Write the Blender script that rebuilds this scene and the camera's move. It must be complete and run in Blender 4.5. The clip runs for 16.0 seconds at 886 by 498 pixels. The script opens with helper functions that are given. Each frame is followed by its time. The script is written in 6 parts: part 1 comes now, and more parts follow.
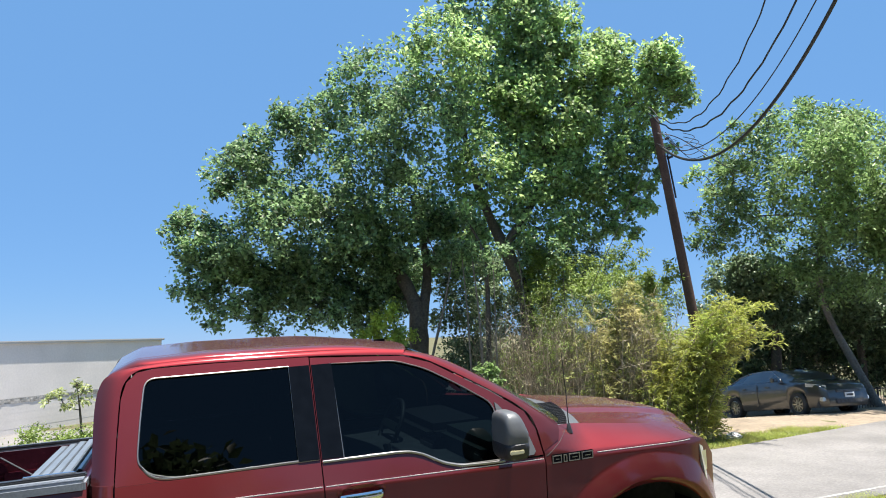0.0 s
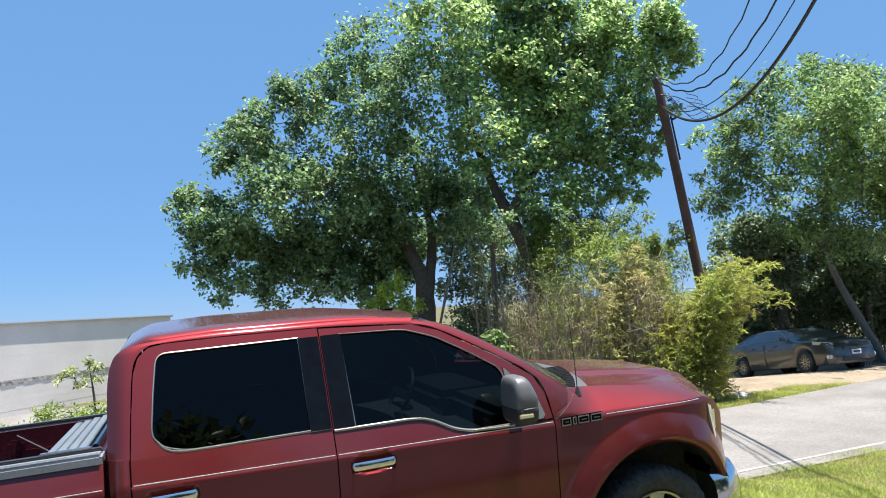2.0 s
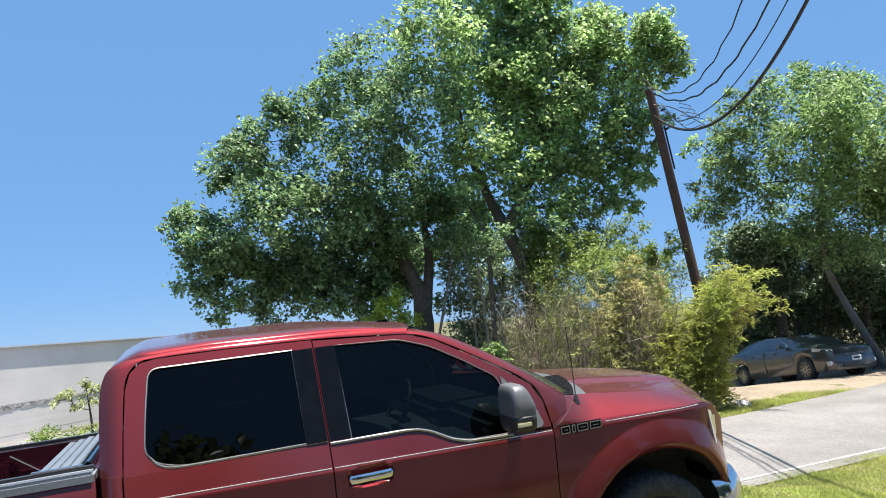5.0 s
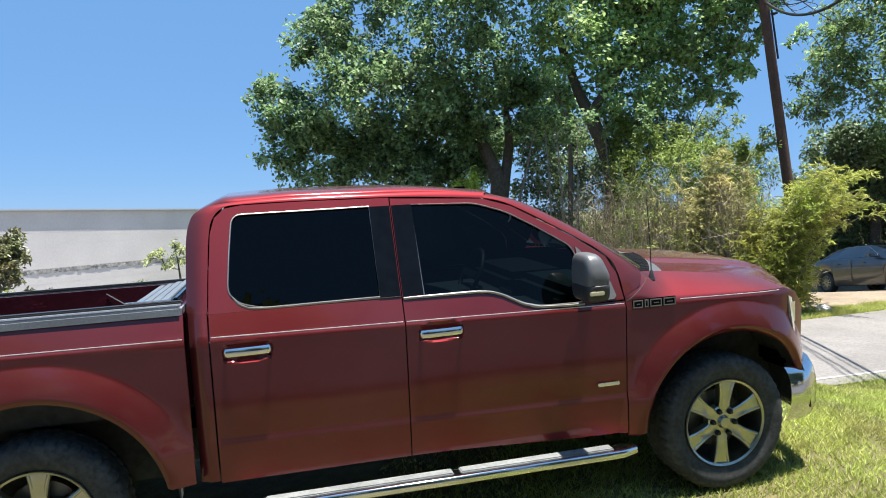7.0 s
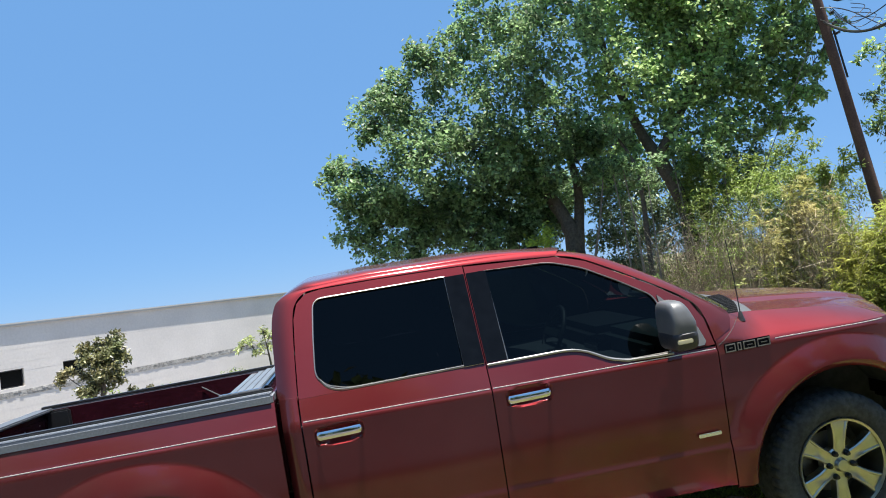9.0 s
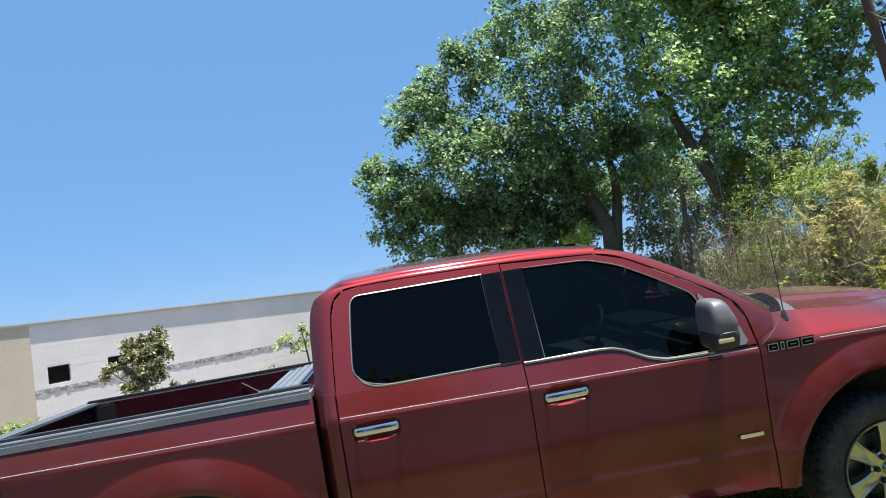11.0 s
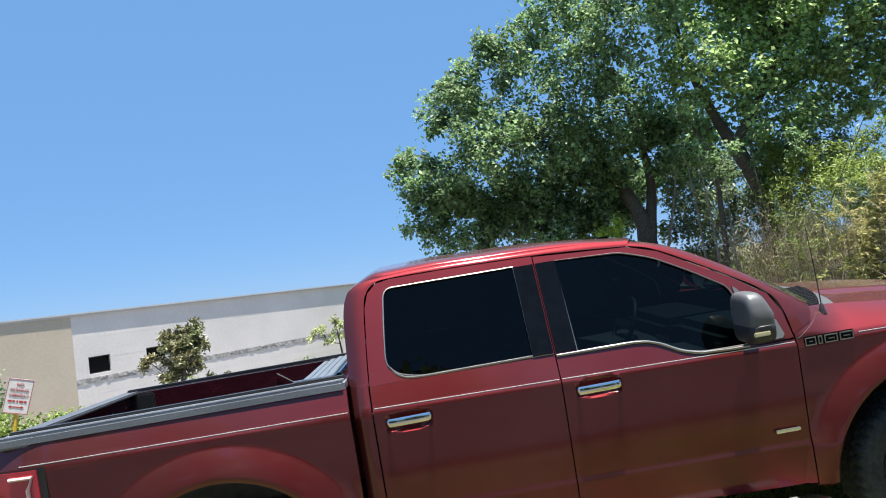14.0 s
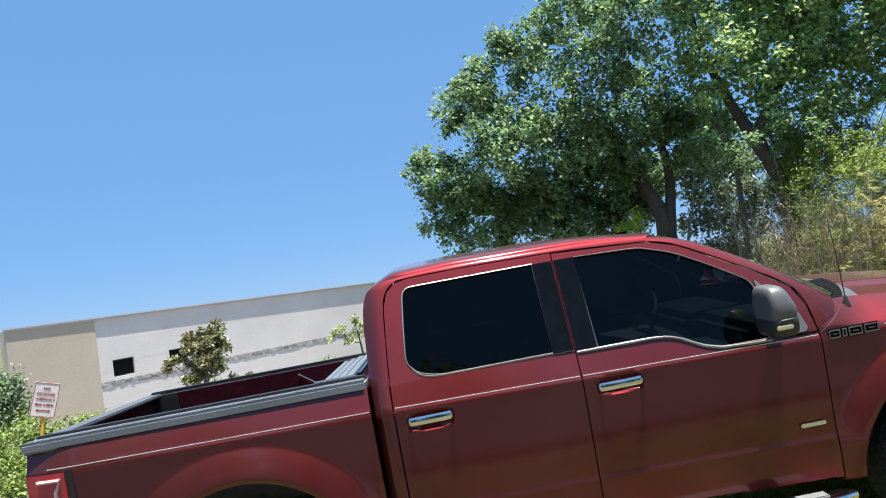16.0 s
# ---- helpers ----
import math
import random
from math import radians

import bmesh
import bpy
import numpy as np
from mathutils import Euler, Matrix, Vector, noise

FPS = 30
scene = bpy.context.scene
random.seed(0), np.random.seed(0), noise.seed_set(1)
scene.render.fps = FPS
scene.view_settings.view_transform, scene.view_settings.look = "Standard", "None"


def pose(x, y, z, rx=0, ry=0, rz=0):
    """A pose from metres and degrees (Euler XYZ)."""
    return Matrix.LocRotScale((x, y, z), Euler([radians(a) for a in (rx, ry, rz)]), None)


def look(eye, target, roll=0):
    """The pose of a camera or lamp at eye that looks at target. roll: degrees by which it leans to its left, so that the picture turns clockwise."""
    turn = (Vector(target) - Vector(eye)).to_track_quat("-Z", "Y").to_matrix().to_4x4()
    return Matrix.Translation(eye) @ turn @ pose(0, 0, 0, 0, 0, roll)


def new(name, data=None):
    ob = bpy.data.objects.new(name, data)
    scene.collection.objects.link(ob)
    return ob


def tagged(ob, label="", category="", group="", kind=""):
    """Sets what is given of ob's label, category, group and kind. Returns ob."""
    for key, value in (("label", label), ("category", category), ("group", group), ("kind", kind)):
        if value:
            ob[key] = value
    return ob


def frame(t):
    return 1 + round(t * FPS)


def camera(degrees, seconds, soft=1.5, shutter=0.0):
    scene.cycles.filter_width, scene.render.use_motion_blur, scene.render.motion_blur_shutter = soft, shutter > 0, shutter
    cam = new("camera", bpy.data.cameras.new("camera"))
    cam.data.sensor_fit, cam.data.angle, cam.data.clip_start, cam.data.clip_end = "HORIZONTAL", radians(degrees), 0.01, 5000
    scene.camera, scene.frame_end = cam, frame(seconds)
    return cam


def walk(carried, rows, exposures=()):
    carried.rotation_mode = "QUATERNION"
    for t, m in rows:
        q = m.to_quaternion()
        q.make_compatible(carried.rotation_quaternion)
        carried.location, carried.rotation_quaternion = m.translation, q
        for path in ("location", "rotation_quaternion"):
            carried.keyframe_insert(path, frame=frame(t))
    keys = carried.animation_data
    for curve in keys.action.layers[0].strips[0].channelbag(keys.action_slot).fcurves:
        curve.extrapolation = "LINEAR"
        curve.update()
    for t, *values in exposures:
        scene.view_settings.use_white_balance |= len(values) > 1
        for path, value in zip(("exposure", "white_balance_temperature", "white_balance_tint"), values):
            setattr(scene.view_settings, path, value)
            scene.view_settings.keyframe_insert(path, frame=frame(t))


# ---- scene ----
import itertools

cam = camera(61.1, 16.0, soft=1.0)
PATH = [
    (0, (-2.727, -4.872, 1.801), (-2.028, -3.012, 2.027), -1.6),
    (0.5, (-2.729, -4.861, 1.8), (-2.047, -2.991, 2.001), -2.1),
    (1, (-2.729, -4.865, 1.801), (-2.058, -2.989, 1.981), -2.6),
    (1.5, (-2.731, -4.857, 1.798), (-2.058, -2.98, 1.962), -2.9),
    (2, (-2.728, -4.868, 1.794), (-2.041, -2.995, 1.939), -3.2),
    (2.5, (-2.73, -4.859, 1.794), (-2.024, -2.992, 1.929), -3.4),
    (3, (-2.728, -4.864, 1.795), (-2.007, -3.003, 1.928), -3.6),
    (5.5, (-2.698, -4.826, 1.72), (-2.029, -2.951, 1.91), -4.9),
    (6, (-2.7, -4.803, 1.661), (-2.178, -2.874, 1.735), -5.1),
    (6.5, (-2.698, -4.801, 1.636), (-2.195, -2.868, 1.529), -4.1),
    (7, (-2.699, -4.796, 1.622), (-2.209, -2.859, 1.522), -1.0),
    (7.5, (-2.695, -4.81, 1.628), (-2.232, -2.865, 1.593), -2.8),
    (8, (-2.695, -4.816, 1.643), (-2.304, -2.855, 1.683), -5.9),
    (8.5, (-2.692, -4.808, 1.642), (-2.358, -2.838, 1.713), -6.9),
    (9, (-2.685, -4.819, 1.643), (-2.387, -2.843, 1.723), -7.1),
    (9.5, (-2.684, -4.815, 1.643), (-2.413, -2.835, 1.728), -7.1),
    (12, (-2.687, -4.827, 1.636), (-2.524, -2.836, 1.724), -6.9),
    (12.5, (-2.687, -4.834, 1.633), (-2.541, -2.841, 1.723), -6.8),
    (13, (-2.688, -4.836, 1.637), (-2.555, -2.843, 1.726), -6.8),
    (13.5, (-2.69, -4.835, 1.632), (-2.566, -2.841, 1.718), -6.7),
    (14, (-2.689, -4.834, 1.637), (-2.574, -2.839, 1.716), -6.9),
    (14.5, (-2.688, -4.835, 1.638), (-2.583, -2.839, 1.714), -7.1),
    (15, (-2.69, -4.837, 1.641), (-2.597, -2.84, 1.716), -7.4),
    (15.5, (-2.686, -4.836, 1.643), (-2.609, -2.839, 1.719), -7.8),
    (16, (-2.687, -4.835, 1.642), (-2.621, -2.838, 1.721), -7.9),
]
walk(cam, [(t, look(e, p, r)) for t, e, p, r in PATH], [(0.0, 1.1), (16.0, 1.1)])

# ---- world, sun ----
SUN = Vector((0.062, -0.12, 1.0)).normalized()
world = bpy.data.worlds.new("sky")
scene.world = world
world.use_nodes = True
wn = world.node_tree
bg = wn.nodes["Background"]
sky = wn.nodes.new("ShaderNodeTexSky")
sky.sky_type = "NISHITA"
sky.sun_disc = False
sky.sun_elevation = math.asin(SUN.z)
sky.sun_rotation = math.atan2(SUN.x, SUN.y)
sky.altitude = 2500.0
sky.air_density, sky.dust_density, sky.ozone_density = 0.9, 0.0, 3.5
haze = wn.nodes.new("ShaderNodeMix")
haze.data_type = "RGBA"
haze.inputs["Factor"].default_value = 0.86
haze.inputs["B"].default_value = (0.77, 1.80, 3.55, 1)
wn.links.new(sky.outputs[0], haze.inputs["A"])
wn.links.new(haze.outputs["Result"], bg.inputs[0])
bg.inputs[1].default_value = 0.106
sun_data = bpy.data.lights.new("sun", "SUN")
sun_data.energy, sun_data.angle, sun_data.color = 5.7, radians(0.55), (1.0, 0.95, 0.87)
sun = new("sun", sun_data)
sun.matrix_world = look(SUN * 60, (0, 0, 0))

# ---- materials ----


def material(name, color=(0.5, 0.5, 0.5), rough=0.6, metal=0.0, grain=0.0, grain_scale=20.0, stain=0.0, stain_scale=1.5,
             bump=0.0, bump_scale=60.0, coat=0.0, island=0.0, per_object=0.0, spec=0.5, warm=None, translucent=0.0, coat_rough=0.03):
    """Principled surface with grain and stains at two scales; island or per_object varies the tone of single pieces."""
    m = bpy.data.materials.new(name)
    m.use_nodes = True
    n, l = m.node_tree.nodes, m.node_tree.links
    p = n["Principled BSDF"]
    p.inputs["Roughness"].default_value = rough
    p.inputs["Metallic"].default_value = metal
    p.inputs["Specular IOR Level"].default_value = spec
    p.inputs["Coat Weight"].default_value = coat
    p.inputs["Coat Roughness"].default_value = coat_rough
    co = n.new("ShaderNodeTexCoord").outputs["Object"]
    rgb = n.new("ShaderNodeRGB")
    rgb.outputs[0].default_value = (*color, 1)
    out = rgb.outputs[0]

    def noise_node(scale, detail=6.0):
        t = n.new("ShaderNodeTexNoise")
        t.inputs["Scale"].default_value, t.inputs["Detail"].default_value = scale, detail
        l.new(co, t.inputs["Vector"])
        return t.outputs["Fac"]

    def scaled(fac, lo, hi):
        r = n.new("ShaderNodeMapRange")
        r.inputs["From Min"].default_value, r.inputs["From Max"].default_value = 0.3, 0.7
        r.inputs["To Min"].default_value, r.inputs["To Max"].default_value = lo, hi
        l.new(fac, r.inputs["Value"])
        return r.outputs[0]

    def times(a, fac):
        v = n.new("ShaderNodeVectorMath")
        v.operation = "SCALE"
        l.new(a, v.inputs[0])
        l.new(fac, v.inputs["Scale"])
        return v.outputs[0]

    if warm:
        mix = n.new("ShaderNodeMix")
        mix.data_type = "RGBA"
        l.new(scaled(noise_node(stain_scale * 0.7), 0, 1), mix.inputs["Factor"])
        l.new(out, mix.inputs["A"])
        mix.inputs["B"].default_value = (*warm, 1)
        out = mix.outputs["Result"]
    if grain:
        out = times(out, scaled(noise_node(grain_scale), 1 - grain, 1 + grain))
    if stain:
        out = times(out, scaled(noise_node(stain_scale, 4), 1 - stain, 1 + stain * 0.6))
    if island:
        geo = n.new("ShaderNodeNewGeometry")
        r = n.new("ShaderNodeMapRange")
        r.inputs["To Min"].default_value, r.inputs["To Max"].default_value = 1 - island, 1 + island
        l.new(geo.outputs["Random Per Island"], r.inputs["Value"])
        out = times(out, r.outputs[0])
    if per_object:
        info = n.new("ShaderNodeObjectInfo")
        r = n.new("ShaderNodeMapRange")
        r.inputs["To Min"].default_value, r.inputs["To Max"].default_value = 1 - per_object, 1 + per_object
        l.new(info.outputs["Random"], r.inputs["Value"])
        out = times(out, r.outputs[0])
    l.new(out, p.inputs["Base Color"])
    if bump:
        b = n.new("ShaderNodeBump")
        b.inputs["Strength"].default_value = bump
        b.inputs["Distance"].default_value = 0.02
        l.new(noise_node(bump_scale), b.inputs["Height"])
        l.new(b.outputs[0], p.inputs["Normal"])
    if translucent:
        tr = n.new("ShaderNodeBsdfTranslucent")
        l.new(out, tr.inputs["Color"])
        mx = n.new("ShaderNodeMixShader")
        mx.inputs[0].default_value = translucent
        l.new(p.outputs[0], mx.inputs[1])
        l.new(tr.outputs[0], mx.inputs[2])
        l.new(mx.outputs[0], n["Material Output"].inputs["Surface"])
    return m


def glass(name, tint, gloss=0.08, rough=0.01):
    """A thin tinted pane: tinted see-through with a glossy skin."""
    m = bpy.data.materials.new(name)
    m.use_nodes = True
    n, l = m.node_tree.nodes, m.node_tree.links
    n.remove(n["Principled BSDF"])
    tr = n.new("ShaderNodeBsdfTransparent")
    tr.inputs[0].default_value = (*tint, 1)
    gl = n.new("ShaderNodeBsdfGlossy")
    gl.inputs["Roughness"].default_value = rough
    fr = n.new("ShaderNodeFresnel")
    fr.inputs[0].default_value = 1.33
    mx = n.new("ShaderNodeMixShader")
    l.new(fr.outputs[0], mx.inputs[0])
    l.new(tr.outputs[0], mx.inputs[1])
    l.new(gl.outputs[0], mx.inputs[2])
    l.new(mx.outputs[0], n["Material Output"].inputs["Surface"])
    return m


M_PAINT = material("ruby_paint", (0.128, 0.0080, 0.0102), 0.57, 1.0, grain=0.05, grain_scale=900, stain=0.06, stain_scale=3, coat=1.0, coat_rough=0.09)


def dusted_and_lit(m, color, lo, hi, scale, top_light):
    """Lays a thin uneven film of road dust over a paint; the last value lightens faces that point up, painting in their
    sunlit look.
    """
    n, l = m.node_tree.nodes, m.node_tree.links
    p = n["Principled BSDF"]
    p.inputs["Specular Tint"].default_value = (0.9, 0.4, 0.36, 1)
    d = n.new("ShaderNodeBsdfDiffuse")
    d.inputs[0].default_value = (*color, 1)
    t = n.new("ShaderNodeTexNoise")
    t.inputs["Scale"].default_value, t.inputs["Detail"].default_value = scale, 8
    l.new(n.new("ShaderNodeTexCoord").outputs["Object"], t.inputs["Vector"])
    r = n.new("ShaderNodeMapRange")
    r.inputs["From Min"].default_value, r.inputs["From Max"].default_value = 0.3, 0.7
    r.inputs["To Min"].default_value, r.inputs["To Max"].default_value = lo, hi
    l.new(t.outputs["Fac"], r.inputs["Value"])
    # sunlit lift painted on up-facing panels, driven by the world normal
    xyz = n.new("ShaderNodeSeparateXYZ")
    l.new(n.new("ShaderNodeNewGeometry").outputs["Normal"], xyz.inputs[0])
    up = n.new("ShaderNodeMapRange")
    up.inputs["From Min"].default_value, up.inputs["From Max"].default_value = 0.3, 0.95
    up.inputs["To Max"].default_value = top_light
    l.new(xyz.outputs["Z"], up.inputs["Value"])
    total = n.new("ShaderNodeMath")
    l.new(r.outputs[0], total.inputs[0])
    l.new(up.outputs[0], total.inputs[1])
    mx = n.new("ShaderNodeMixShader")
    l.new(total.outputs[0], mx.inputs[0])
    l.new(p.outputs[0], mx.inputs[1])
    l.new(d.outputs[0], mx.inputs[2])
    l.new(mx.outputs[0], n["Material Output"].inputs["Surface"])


dusted_and_lit(M_PAINT, (0.32, 0.26, 0.27), 0.022, 0.05, 2.2, 0.03)
M_LINER = material("dull_bed_paint", (0.115, 0.022, 0.038), 0.26, 0.7, grain=0.2, grain_scale=40, stain=0.3, stain_scale=4)
M_CHROME = material("chrome", (0.75, 0.75, 0.76), 0.12, 1.0, stain=0.08, stain_scale=12)
M_BLACKGLOSS = material("gloss_black", (0.004, 0.005, 0.007), 0.1, 0.0, grain=0.2, spec=0.10)
M_TRIM = material("satin_trim", (0.36, 0.35, 0.34), 0.42, 1.0, stain=0.15, stain_scale=6)
M_PLASTIC = material("black_plastic", (0.022, 0.023, 0.026), 0.45, grain=0.25, grain_scale=150, stain=0.2, bump=0.1, bump_scale=300)
M_CAP = material("dark_grey_cap_plastic", (0.085, 0.095, 0.11), 0.55, grain=0.2, grain_scale=90, stain=0.2, bump=0.1, bump_scale=250)
M_RAIL = material("grey_rail_plastic", (0.21, 0.23, 0.26), 0.38, grain=0.15, grain_scale=90, stain=0.2, bump=0.08, bump_scale=250)
M_TONNEAU = material("tonneau_aluminium", (0.16, 0.18, 0.20), 0.4, 0.2, grain=0.15, stain=0.15)
M_RUBBER = material("tyre_rubber", (0.06, 0.063, 0.065), 0.85, spec=0.25, grain=0.3, grain_scale=40, stain=0.35, stain_scale=6, bump=0.15, bump_scale=120)
M_ALLOY = material("alloy_wheel", (0.50, 0.49, 0.43), 0.33, 1.0, grain=0.06, stain=0.15, stain_scale=9)
M_NUT = material("dark_nut", (0.05, 0.05, 0.05), 0.35, 0.8, grain=0.1)
M_STEP = material("pale_step_pad", (0.20, 0.21, 0.21), 0.55, grain=0.2, grain_scale=50, stain=0.25, stain_scale=5)
M_LEAF_PALE = material("pale_leaf", (0.40, 0.45, 0.19), 0.5, island=0.5, translucent=0.4, stain=0.3)
M_COWL = material("grey_cowl_plastic", (0.075, 0.083, 0.088), 0.5, grain=0.1, grain_scale=60, stain=0.15)
M_DARK = material("dark_void", (0.065, 0.07, 0.077), 0.9, grain=0.3)
M_CABIN = material("cabin_trim", (0.016, 0.018, 0.021), 0.6, grain=0.2, grain_scale=80, stain=0.2)
M_CABIN_GREY = material("cabin_grey", (0.036, 0.048, 0.046), 0.55, grain=0.12, grain_scale=80, stain=0.15)
M_GLASS_DARK = glass("privacy_glass", (0.012, 0.014, 0.02))
M_GLASS = glass("tinted_glass", (0.032, 0.048, 0.056))
M_WINDSHIELD = glass("clear_glass", (0.7, 0.78, 0.75))
M_MIRROR_GREY = material("grey_mirror_shell", (0.13, 0.135, 0.14), 0.42, 0.3, grain=0.06, stain=0.12)
M_LAMP = material("clear_lamp", (0.75, 0.75, 0.72), 0.1, 0.3, stain=0.15, stain_scale=15, coat=1.0)
M_AMBER = material("pale_amber_lens", (0.6, 0.55, 0.35), 0.2, coat=1.0, stain=0.1)
M_TAIL = material("red_lens", (0.50, 0.02, 0.03), 0.12, coat=1.0, stain=0.15, stain_scale=10)
M_TAILWHITE = material("milky_lens", (0.75, 0.55, 0.55), 0.15, coat=1.0, stain=0.1)
M_STEEL = material("dull_steel", (0.25, 0.25, 0.25), 0.45, 0.9, grain=0.15, stain=0.2)
M_ROAD = material("road_concrete", (0.188, 0.177, 0.168), 0.85, grain=0.2, grain_scale=28, stain=0.22, stain_scale=0.9, bump=0.3, bump_scale=60)
M_ASPHALT = material("grey_asphalt", (0.068, 0.068, 0.076), 0.9, grain=0.3, grain_scale=40, stain=0.25, stain_scale=0.7, bump=0.3, bump_scale=80)
M_LINE = material("white_edge_line", (0.33, 0.32, 0.30), 0.75, grain=0.35, grain_scale=12, stain=0.3)
M_SOIL = material("lawn_soil", (0.075, 0.085, 0.03), 0.95, grain=0.3, grain_scale=9, stain=0.3, stain_scale=0.6, bump=0.5, bump_scale=25, warm=(0.14, 0.115, 0.058))
M_DIRT = material("dry_dirt", (0.25, 0.20, 0.145), 0.95, grain=0.2, grain_scale=10, stain=0.25, stain_scale=1.0, bump=0.4, bump_scale=25)
M_GRASS = material("grass_blade", (0.42, 0.53, 0.11), 0.6, island=0.4, translucent=0.35, stain=0.35, stain_scale=1.2, warm=(0.42, 0.42, 0.12))
M_BARK = material("bark", (0.11, 0.092, 0.075), 0.9, grain=0.35, grain_scale=18, stain=0.3, bump=0.7, bump_scale=22)
M_BARK_PALE = material("pale_bark", (0.20, 0.175, 0.15), 0.9, grain=0.3, grain_scale=18, stain=0.3, bump=0.6, bump_scale=22)
M_POLE = material("creosote_wood", (0.088, 0.050, 0.038), 0.85, grain=0.25, grain_scale=30, stain=0.25, stain_scale=3, bump=0.3, bump_scale=40)
M_CABLE = material("black_cable", (0.015, 0.015, 0.016), 0.5, grain=0.2)
M_LEAF_A = material("oak_leaf", (0.22, 0.33, 0.15), 0.42, island=0.7, translucent=0.58, stain=0.3, stain_scale=0.7)
M_LEAF_B = material("tallow_leaf", (0.365, 0.505, 0.205), 0.42, island=0.6, translucent=0.6, stain=0.35, stain_scale=0.7)
M_LEAF_C = material("elm_leaf", (0.25, 0.36, 0.135), 0.38, island=0.6, translucent=0.55, stain=0.35, stain_scale=0.5)
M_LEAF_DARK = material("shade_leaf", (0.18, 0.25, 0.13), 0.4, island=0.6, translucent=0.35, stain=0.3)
M_LEAF_BAMBOO = material("bamboo_leaf", (0.35, 0.44, 0.09), 0.42, island=0.45, translucent=0.45, stain=0.3, stain_scale=0.8, warm=(0.52, 0.47, 0.13))
M_LEAF_STRAW = material("straw_bamboo_leaf", (0.37, 0.43, 0.13), 0.5, island=0.5, translucent=0.4, stain=0.3, stain_scale=1.2, warm=(0.56, 0.47, 0.24))
M_LEAF_LIME = material("lime_leaf", (0.42, 0.54, 0.10), 0.5, island=0.35, translucent=0.48, stain=0.2)
M_CANE = material("dry_cane", (0.31, 0.255, 0.18), 0.75, island=0.5, grain=0.2, stain=0.25)
M_LEAF_HEDGE = material("hedge_leaf", (0.24, 0.32, 0.075), 0.45, island=0.45, translucent=0.35, stain=0.25)
M_LEAF_MAG = material("magnolia_leaf", (0.20, 0.235, 0.105), 0.33, island=0.7, translucent=0.25, stain=0.3, stain_scale=2.5, warm=(0.25, 0.21, 0.10))
M_STUCCO_TAN = material("tan_stucco", (0.50, 0.43, 0.33), 0.9, grain=0.05, grain_scale=12, stain=0.07, stain_scale=0.4, bump=0.15, bump_scale=30)
M_STUCCO = material("pale_brick_paint", (0.68, 0.64, 0.60), 0.9, grain=0.05, grain_scale=9, stain=0.07, stain_scale=0.5, bump=0.15, bump_scale=30)
M_BAND = material("stone_band", (0.36, 0.345, 0.32), 0.9, grain=0.45, grain_scale=5, stain=0.2, bump=0.5, bump_scale=8, island=0.25)
M_CORNICE = material("cornice_paint", (0.50, 0.49, 0.47), 0.85, grain=0.05, stain=0.08, stain_scale=0.5)
M_SIGN = material("sign_white", (0.72, 0.69, 0.66), 0.45, grain=0.04, stain=0.08, stain_scale=5)
M_SIGNRED = material("sign_red", (0.42, 0.05, 0.05), 0.5, grain=0.1, stain=0.1)
M_YELLOW = material("yellow_post", (0.66, 0.40, 0.03), 0.5, grain=0.08, stain=0.15, stain_scale=8)
M_CARGREY = material("grey_green_paint", (0.075, 0.079, 0.083), 0.3, 0.6, stain=0.08, coat=1.0)
M_CARGLASS = material("car_glass", (0.012, 0.014, 0.016), 0.05, 0.0, coat=1.0, stain=0.1)
M_PLATE = material("plate_white", (0.7, 0.7, 0.7), 0.5, stain=0.05)
M_FENCE = material("dark_fence_metal", (0.03, 0.03, 0.032), 0.5, 0.3, stain=0.2)

# ---- mesh helpers ----


def mesh_from(name, verts, faces, mat, smooth=False):
    me = bpy.data.meshes.new(name)
    me.from_pydata([tuple(v) for v in verts], [], faces)
    me.materials.append(mat)
    if smooth:
        me.polygons.foreach_set("use_smooth", [True] * len(me.polygons))
    me.update()
    return me


def part(name, data, parent=None, label="", mat=None, smooth=False, at=None):
    """Links a bmesh or mesh as one object under a thing or a part."""
    if isinstance(data, bmesh.types.BMesh):
        me = bpy.data.meshes.new(name)
        bmesh.ops.recalc_face_normals(data, faces=data.faces)
        data.to_mesh(me)
        data.free()
        me.materials.append(mat)
        if smooth:
            me.polygons.foreach_set("use_smooth", [True] * len(me.polygons))
            me.set_sharp_from_angle(angle=radians(38))
    else:
        me = data
    ob = new(name, me)
    ob.parent = parent
    if at:
        ob.matrix_basis = at
    if label:
        ob["label"] = label
    return ob


def empty(name, label, category, m=None, group="", kind=""):
    ob = new(name)
    ob.empty_display_size = 0.2
    if m:
        ob.matrix_basis = m
    return tagged(ob, label, category, group, kind)


def box(bm, lo, hi, bevel=0.0):
    r = bmesh.ops.create_cube(bm, size=1.0)
    c = [(a + b) / 2 for a, b in zip(lo, hi)]
    s = [b - a for a, b in zip(lo, hi)]
    for v in r["verts"]:
        v.co = Vector([c[i] + v.co[i] * s[i] for i in range(3)])
    if bevel:
        es = list({e for v in r["verts"] for e in v.link_edges})
        bmesh.ops.bevel(bm, geom=es, offset=bevel, segments=2, affect="EDGES")
    return bm


def boxed(lo, hi, bevel=0.0):
    return box(bmesh.new(), lo, hi, bevel)


